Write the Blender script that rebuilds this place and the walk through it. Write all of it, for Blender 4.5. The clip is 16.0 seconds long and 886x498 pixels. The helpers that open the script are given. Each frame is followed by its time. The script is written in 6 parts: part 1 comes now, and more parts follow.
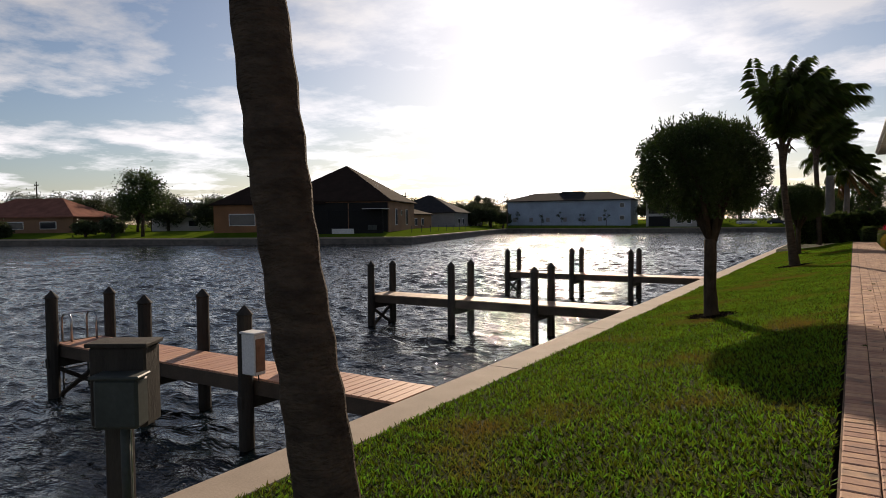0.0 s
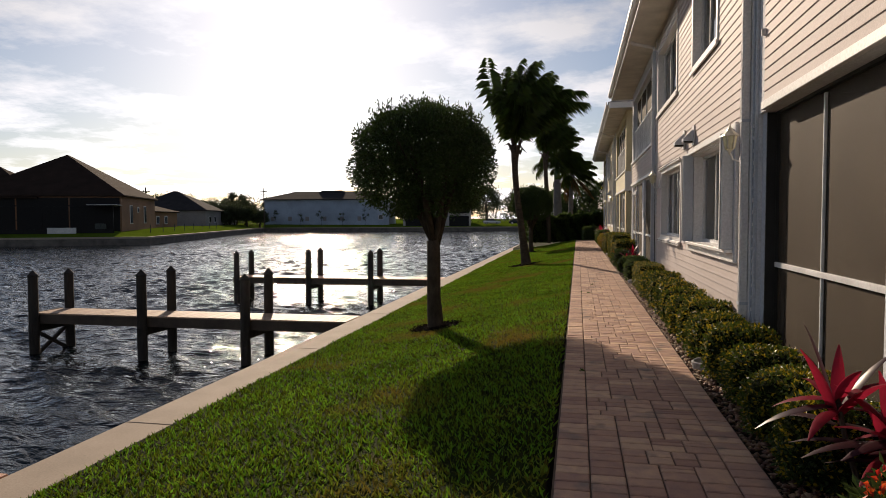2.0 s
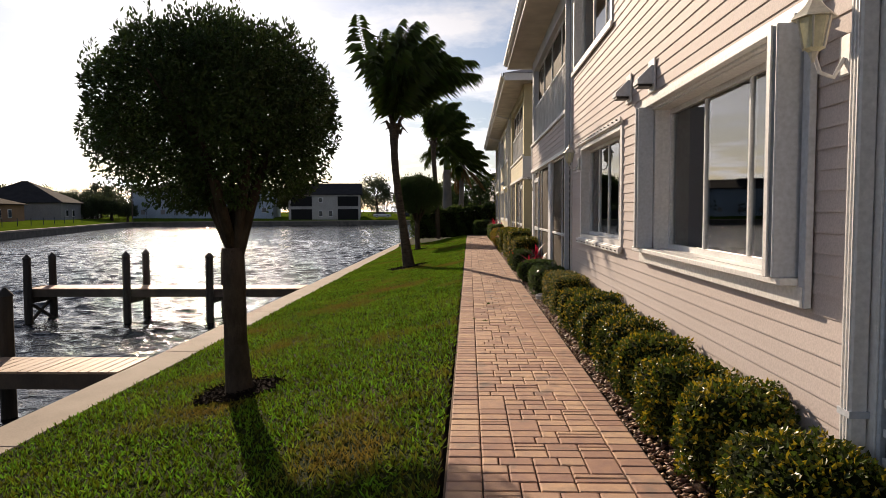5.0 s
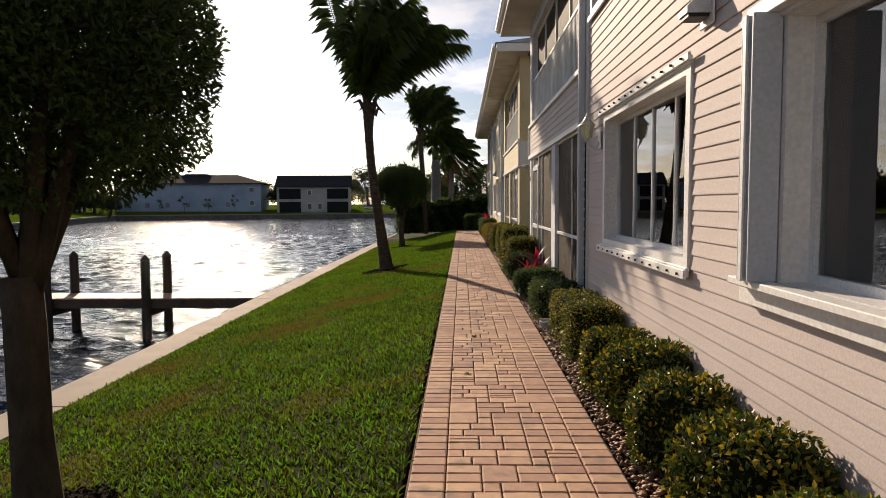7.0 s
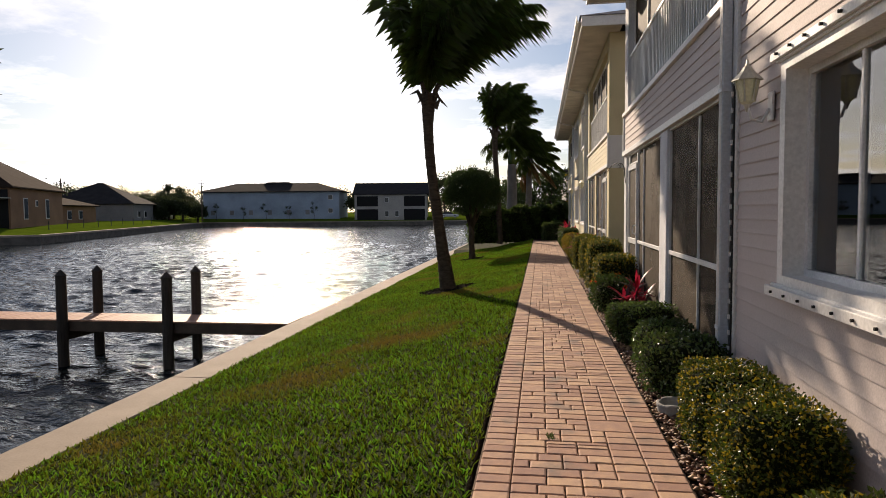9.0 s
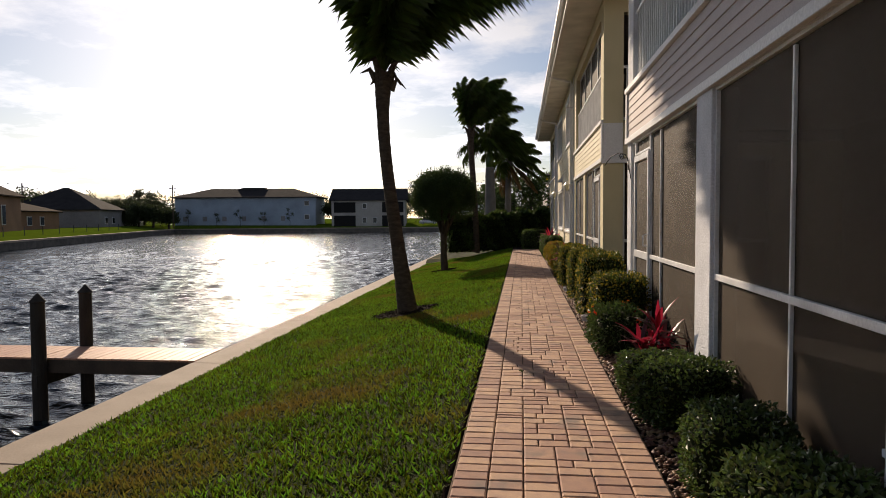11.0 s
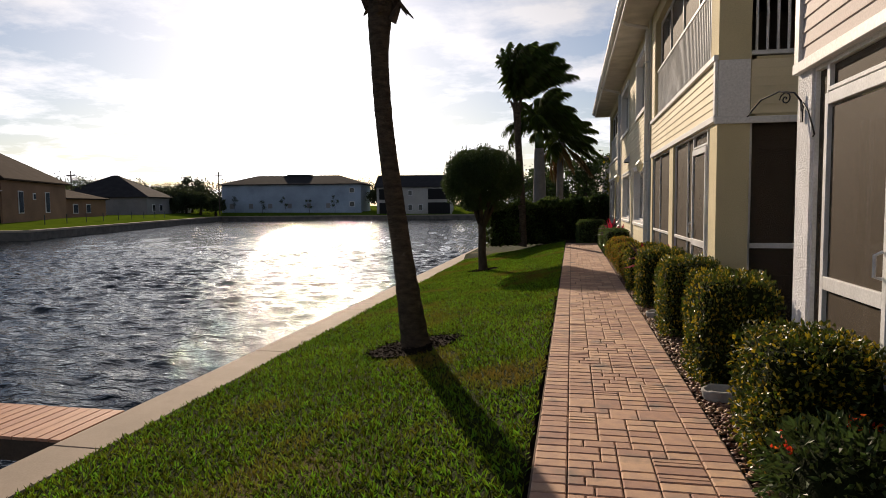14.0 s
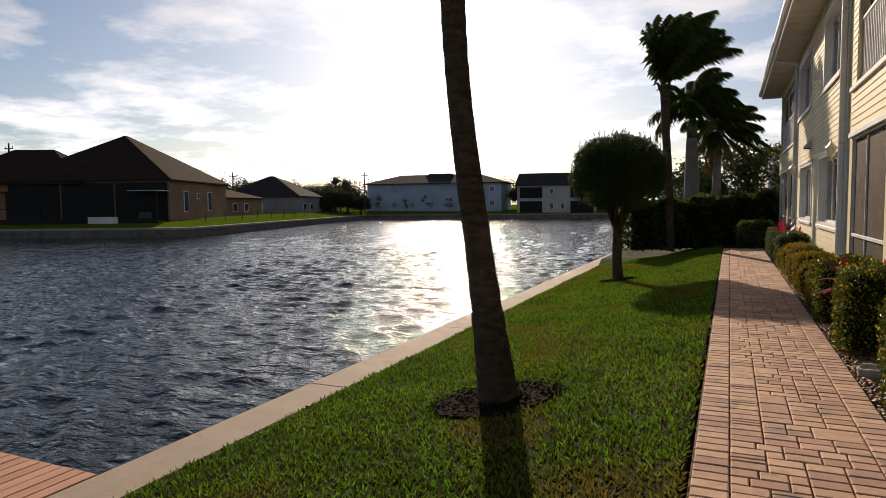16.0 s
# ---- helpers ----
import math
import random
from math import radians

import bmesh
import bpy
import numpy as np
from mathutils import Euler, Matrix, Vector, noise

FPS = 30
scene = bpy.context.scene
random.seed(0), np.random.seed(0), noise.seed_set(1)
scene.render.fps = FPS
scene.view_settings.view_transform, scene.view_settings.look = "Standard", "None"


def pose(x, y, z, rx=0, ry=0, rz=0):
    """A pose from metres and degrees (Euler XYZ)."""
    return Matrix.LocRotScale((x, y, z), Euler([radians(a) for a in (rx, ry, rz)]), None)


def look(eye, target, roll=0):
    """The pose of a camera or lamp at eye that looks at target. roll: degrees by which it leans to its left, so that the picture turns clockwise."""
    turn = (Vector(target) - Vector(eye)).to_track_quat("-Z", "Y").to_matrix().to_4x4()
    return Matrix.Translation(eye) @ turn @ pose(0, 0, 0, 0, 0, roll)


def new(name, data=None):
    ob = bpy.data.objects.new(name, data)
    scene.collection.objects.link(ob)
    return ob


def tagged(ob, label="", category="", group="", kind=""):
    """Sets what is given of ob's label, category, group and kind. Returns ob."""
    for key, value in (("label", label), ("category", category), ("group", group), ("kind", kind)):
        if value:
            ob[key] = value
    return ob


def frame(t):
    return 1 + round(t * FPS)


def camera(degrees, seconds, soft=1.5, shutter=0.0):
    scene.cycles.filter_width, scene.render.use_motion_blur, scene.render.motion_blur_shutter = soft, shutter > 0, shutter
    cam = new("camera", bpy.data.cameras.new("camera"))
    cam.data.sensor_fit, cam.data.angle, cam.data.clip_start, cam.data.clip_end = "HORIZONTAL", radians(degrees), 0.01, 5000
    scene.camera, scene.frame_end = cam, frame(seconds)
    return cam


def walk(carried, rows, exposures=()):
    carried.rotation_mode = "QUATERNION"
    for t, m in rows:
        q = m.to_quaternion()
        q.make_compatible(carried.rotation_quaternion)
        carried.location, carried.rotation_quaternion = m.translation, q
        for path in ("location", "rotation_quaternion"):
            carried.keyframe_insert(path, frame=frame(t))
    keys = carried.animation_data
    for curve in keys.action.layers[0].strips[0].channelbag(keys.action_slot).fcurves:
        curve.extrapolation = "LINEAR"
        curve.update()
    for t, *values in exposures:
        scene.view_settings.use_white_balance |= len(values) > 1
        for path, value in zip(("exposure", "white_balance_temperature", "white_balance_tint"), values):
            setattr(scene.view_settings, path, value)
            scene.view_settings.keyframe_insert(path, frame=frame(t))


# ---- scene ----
cam = camera(68.7, 16.0, soft=0.7)
METRES, EYE, TILT, LEAN, TURN = 22.5, 1.5, 0.0, 0.0, 32.4
ROWS = [
    (0.0, 0.0, 0.0, 0.0, -0.03, -2.47, 0.6),
    (0.5, 0.0155, 0.023, 0.0007, -6.47, -2.55, 0.54),
    (1.0, 0.0327, 0.046, -0.0004, -12.9, -3.01, 0.37),
    (1.5, 0.0478, 0.0709, -0.0007, -17.68, -2.67, 0.33),
    (2.0, 0.0649, 0.0961, -0.0014, -20.66, -2.7, 0.28),
    (2.5, 0.0823, 0.1254, -0.0023, -23.2, -2.95, 0.27),
    (3.0, 0.1006, 0.1536, -0.0024, -25.37, -3.19, 0.19),
    (3.5, 0.1167, 0.1815, -0.0018, -27.26, -3.56, 0.17),
    (4.0, 0.1345, 0.209, -0.0018, -28.22, -3.65, 0.21),
    (4.5, 0.1523, 0.2348, -0.0015, -29.59, -3.56, 0.27),
    (5.0, 0.1701, 0.2614, -0.0018, -30.11, -3.34, 0.28),
    (7.5, 0.265, 0.395, 0.0005, -30.77, -4.11, 0.44),
    (8.0, 0.2829, 0.4219, 0.0006, -28.04, -3.96, 0.48),
    (8.5, 0.3009, 0.4472, 0.0012, -25.6, -3.61, 0.5),
    (9.0, 0.3177, 0.4743, 0.0012, -23.83, -3.35, 0.5),
    (11.5, 0.4046, 0.6092, -0.0007, -25.71, -2.75, 0.43),
    (12.0, 0.4207, 0.6365, -0.0003, -25.33, -3.15, 0.46),
    (12.5, 0.4356, 0.6621, -0.0001, -24.26, -3.02, 0.44),
    (13.0, 0.4502, 0.6889, 0.001, -23.55, -3.16, 0.44),
    (13.5, 0.4643, 0.716, 0.0018, -22.55, -3.46, 0.44),
    (14.0, 0.4796, 0.7419, 0.0022, -21.2, -3.91, 0.48),
    (14.5, 0.493, 0.7675, 0.0017, -18.85, -3.95, 0.56),
    (15.0, 0.5091, 0.792, 0.0021, -16.79, -3.96, 0.61),
    (15.5, 0.5247, 0.8174, 0.0017, -13.66, -3.89, 0.59),
    (16.0, 0.5397, 0.8404, 0.0012, -8.59, -3.91, 0.55),
]
walk(cam, [(t, pose(0, 0, EYE, TILT, LEAN, TURN) @ pose(METRES * x, METRES * y, METRES * z, 90 + pitch, roll, yaw)) for t, x, y, z, yaw, pitch, roll in ROWS],
     [(0.0, 0.07, 6900, 15), (3.2, 0.1, 6900, 15), (5.0, 0.36, 6900, 15), (8.2, 0.38, 6900, 15), (11.5, 0.18, 6900, 15), (16.0, 0.18, 6900, 15)])

# ---- world, sun ----
SUN_AZ, SUN_EL = 23.7, 21.5          # degrees from +y towards -x, and above the horizon
world = bpy.data.worlds.new("world")
scene.world = world
world.use_nodes = True
wn, wl = world.node_tree.nodes, world.node_tree.links
wn.clear()
w_out, w_bg, w_sky = wn.new("ShaderNodeOutputWorld"), wn.new("ShaderNodeBackground"), wn.new("ShaderNodeTexSky")
w_sky.sky_type = "NISHITA"
w_sky.sun_disc = False
w_sky.sun_elevation, w_sky.sun_rotation = radians(SUN_EL), radians(-SUN_AZ)
w_sky.air_density, w_sky.dust_density, w_sky.ozone_density = 1.0, 0.75, 4.0
w_bg.inputs["Strength"].default_value = 0.066
# thin high cloud: noise laid on a flat layer above the place
w_tc, w_sep = wn.new("ShaderNodeTexCoord"), wn.new("ShaderNodeSeparateXYZ")
w_add = wn.new("ShaderNodeMath"); w_add.operation = "ADD"; w_add.inputs[1].default_value = 0.12
w_div = wn.new("ShaderNodeVectorMath"); w_div.operation = "DIVIDE"
w_comb = wn.new("ShaderNodeCombineXYZ")
w_n = wn.new("ShaderNodeTexNoise"); w_n.inputs["Scale"].default_value = 1.5; w_n.inputs["Detail"].default_value = 9; w_n.inputs["Roughness"].default_value = 0.6
w_r = wn.new("ShaderNodeValToRGB"); w_r.color_ramp.elements[0].position = 0.46; w_r.color_ramp.elements[1].position = 0.62
w_r.color_ramp.elements[0].color = (0.04, 0.04, 0.04, 1)
w_mix = wn.new("ShaderNodeMix"); w_mix.data_type = "RGBA"
w_bw, w_gain, w_tint = wn.new("ShaderNodeRGBToBW"), wn.new("ShaderNodeMath"), wn.new("ShaderNodeMix")
w_gain.operation = "MULTIPLY_ADD"; w_gain.inputs[1].default_value = 0.9
w_thin = wn.new("ShaderNodeMath"); w_thin.operation = "DIVIDE"; w_thin.inputs[0].default_value = 1.95    # haze looks thicker towards the horizon
w_up = wn.new("ShaderNodeMath"); w_up.operation = "MAXIMUM"; w_up.inputs[1].default_value = 0.12
w_tint.data_type = "RGBA"; w_tint.blend_type = "MULTIPLY"; w_tint.inputs["Factor"].default_value = 1.0; w_tint.inputs["B"].default_value = (0.97, 1.0, 1.06, 1)
wl.new(w_tc.outputs["Generated"], w_sep.inputs[0])
wl.new(w_sep.outputs["Z"], w_add.inputs[0])
for k in range(3):
    wl.new(w_add.outputs[0], w_comb.inputs[k])
wl.new(w_tc.outputs["Generated"], w_div.inputs[0])
wl.new(w_comb.outputs[0], w_div.inputs[1])
wl.new(w_div.outputs[0], w_n.inputs["Vector"])
wl.new(w_n.outputs["Fac"], w_r.inputs["Fac"])
wl.new(w_r.outputs["Color"], w_mix.inputs["Factor"])
wl.new(w_sky.outputs[0], w_mix.inputs["A"])
wl.new(w_sky.outputs[0], w_bw.inputs[0])
wl.new(w_bw.outputs[0], w_gain.inputs[0])
wl.new(w_add.outputs[0], w_up.inputs[0])
wl.new(w_up.outputs[0], w_thin.inputs[1])
wl.new(w_thin.outputs[0], w_gain.inputs[2])
wl.new(w_gain.outputs[0], w_tint.inputs["A"])
wl.new(w_tint.outputs["Result"], w_mix.inputs["B"])
wl.new(w_mix.outputs["Result"], w_bg.inputs["Color"])
wl.new(w_bg.outputs[0], w_out.inputs[0])
sun = new("sun", bpy.data.lights.new("sun", "SUN"))
sun.data.energy, sun.data.angle, sun.data.color = 5.0, radians(0.55), (1.0, 0.85, 0.66)
sun_dir = Vector((-math.sin(radians(SUN_AZ)) * math.cos(radians(SUN_EL)), math.cos(radians(SUN_AZ)) * math.cos(radians(SUN_EL)), math.sin(radians(SUN_EL))))
sun.matrix_world = look(sun_dir * 60, (0, 0, 0))

# ---- materials ----
def mat(name, col, rough=0.7, metal=0.0, col2=None, scale=3.0, fine=60.0, bump=0.2, dist=0.004, vary=0.0, island=0.0, spec=0.22, stretch=None, stain=None):
    """A surface with coarse and fine variation in world metres; vary: by object, island: by loose piece."""
    m = bpy.data.materials.new(name)
    m.use_nodes = True
    n, l = m.node_tree.nodes, m.node_tree.links
    b = n["Principled BSDF"]
    b.inputs["Roughness"].default_value, b.inputs["Metallic"].default_value = rough, metal
    b.inputs["Specular IOR Level"].default_value = spec
    geo = n.new("ShaderNodeNewGeometry")
    vec = geo.outputs["Position"]
    if stretch:
        mp = n.new("ShaderNodeMapping")
        mp.inputs["Scale"].default_value = stretch
        l.new(vec, mp.inputs["Vector"])
        vec = mp.outputs[0]
    n1, n2 = n.new("ShaderNodeTexNoise"), n.new("ShaderNodeTexNoise")
    n1.inputs["Scale"].default_value, n1.inputs["Detail"].default_value = scale, 5
    n2.inputs["Scale"].default_value, n2.inputs["Detail"].default_value = fine, 4
    l.new(vec, n1.inputs["Vector"]), l.new(vec, n2.inputs["Vector"])
    ramp = n.new("ShaderNodeValToRGB")
    ramp.color_ramp.elements[0].position, ramp.color_ramp.elements[1].position = 0.3, 0.7
    c2 = col2 or tuple(c * 0.72 for c in col)
    ramp.color_ramp.elements[0].color, ramp.color_ramp.elements[1].color = (*c2, 1), (*col, 1)
    l.new(n1.outputs["Fac"], ramp.inputs["Fac"])
    out = ramp.outputs["Color"]
    hsv = n.new("ShaderNodeHueSaturation")
    val = n.new("ShaderNodeMapRange")
    val.inputs["From Min"].default_value, val.inputs["From Max"].default_value = 0.25, 0.75
    val.inputs["To Min"].default_value, val.inputs["To Max"].default_value = 0.85, 1.12
    l.new(n2.outputs["Fac"], val.inputs["Value"])
    value = val.outputs[0]
    for amount, sock in ((vary, None), (island, geo.outputs["Random Per Island"])):
        if amount:
            if sock is None:
                sock = n.new("ShaderNodeObjectInfo").outputs["Random"]
            mr = n.new("ShaderNodeMapRange")
            mr.inputs["To Min"].default_value, mr.inputs["To Max"].default_value = 1 - amount, 1 + amount
            l.new(sock, mr.inputs["Value"])
            mul = n.new("ShaderNodeMath"); mul.operation = "MULTIPLY"
            l.new(value, mul.inputs[0]), l.new(mr.outputs[0], mul.inputs[1])
            value = mul.outputs[0]
            hue = n.new("ShaderNodeMapRange")
            hue.inputs["To Min"].default_value, hue.inputs["To Max"].default_value = 0.5 - amount * 0.05, 0.5 + amount * 0.05
            l.new(sock, hue.inputs["Value"]), l.new(hue.outputs[0], hsv.inputs["Hue"])
    l.new(value, hsv.inputs["Value"]), l.new(out, hsv.inputs["Color"])
    out = hsv.outputs[0]
    if stain:                                   # (colour, scale, threshold)
        n3, r3, mx = n.new("ShaderNodeTexNoise"), n.new("ShaderNodeValToRGB"), n.new("ShaderNodeMix")
        n3.inputs["Scale"].default_value, n3.inputs["Detail"].default_value = stain[1], 6
        r3.color_ramp.elements[0].position, r3.color_ramp.elements[1].position = stain[2], stain[2] + 0.14
        mx.data_type = "RGBA"
        mx.inputs["B"].default_value = (*stain[0], 1)
        l.new(geo.outputs["Position"], n3.inputs["Vector"]), l.new(n3.outputs["Fac"], r3.inputs["Fac"])
        l.new(r3.outputs["Color"], mx.inputs["Factor"]), l.new(out, mx.inputs["A"])
        out = mx.outputs["Result"]
    l.new(out, b.inputs["Base Color"])
    if bump:
        bp = n.new("ShaderNodeBump")
        bp.inputs["Strength"].default_value, bp.inputs["Distance"].default_value = bump, dist
        l.new(n2.outputs["Fac"], bp.inputs["Height"]), l.new(bp.outputs[0], b.inputs["Normal"])
    return m


def leaf_mat(name, col, col2, trans=0.35, rough=0.45, island=0.35, patch=None, spec=0.25, stain=None):
    """Leaves: gloss on top, light through them, each a little different."""
    m = mat(name, col, rough, col2=col2, scale=1.2, fine=25, bump=0, island=island, spec=spec, stain=stain)
    n, l = m.node_tree.nodes, m.node_tree.links
    b, o = n["Principled BSDF"], n["Material Output"]
    src = b.inputs["Base Color"].links[0].from_socket
    if patch:                                   # a few leaves of another colour
        lt, mx = n.new("ShaderNodeMath"), n.new("ShaderNodeMix")
        lt.operation = "LESS_THAN"; lt.inputs[1].default_value = patch[1]
        mx.data_type = "RGBA"; mx.inputs["B"].default_value = (*patch[0], 1)
        geo = [x for x in n if x.type == "NEW_GEOMETRY"][0]
        l.new(geo.outputs["Random Per Island"], lt.inputs[0]), l.new(lt.outputs[0], mx.inputs["Factor"]), l.new(src, mx.inputs["A"])
        src = mx.outputs["Result"]
        l.new(src, b.inputs["Base Color"])
    tr, mix = n.new("ShaderNodeBsdfTranslucent"), n.new("ShaderNodeMixShader")
    l.new(src, tr.inputs["Color"])
    mix.inputs["Fac"].default_value = trans
    l.new(b.outputs[0], mix.inputs[1]), l.new(tr.outputs[0], mix.inputs[2]), l.new(mix.outputs[0], o.inputs["Surface"])
    return m


def glass_mat(name, tint=(0.9, 0.95, 1.0), rough=0.0, base=0.06):
    m = bpy.data.materials.new(name)
    m.use_nodes = True
    n, l = m.node_tree.nodes, m.node_tree.links
    n.clear()
    o, t, g, x, f = n.new("ShaderNodeOutputMaterial"), n.new("ShaderNodeBsdfTransparent"), n.new("ShaderNodeBsdfGlossy"), n.new("ShaderNodeMixShader"), n.new("ShaderNodeFresnel")
    t.inputs["Color"].default_value = (*tint, 1)
    g.inputs["Roughness"].default_value = rough
    f.inputs["IOR"].default_value = 2.3
    l.new(f.outputs[0], x.inputs[0]), l.new(t.outputs[0], x.inputs[1]), l.new(g.outputs[0], x.inputs[2]), l.new(x.outputs[0], o.inputs[0])
    return m


def screen_mat(name, col, cover):
    """Insect screen: a dark weave that lets part of the light through."""
    m = mat(name, col, 0.65, scale=1.5, fine=90, bump=0.0, spec=0.07)
    n, l = m.node_tree.nodes, m.node_tree.links
    t, x = n.new("ShaderNodeBsdfTransparent"), n.new("ShaderNodeMixShader")
    x.inputs[0].default_value = cover
    l.new(t.outputs[0], x.inputs[1]), l.new(n["Principled BSDF"].outputs[0], x.inputs[2])
    l.new(x.outputs[0], n["Material Output"].inputs["Surface"])
    return m


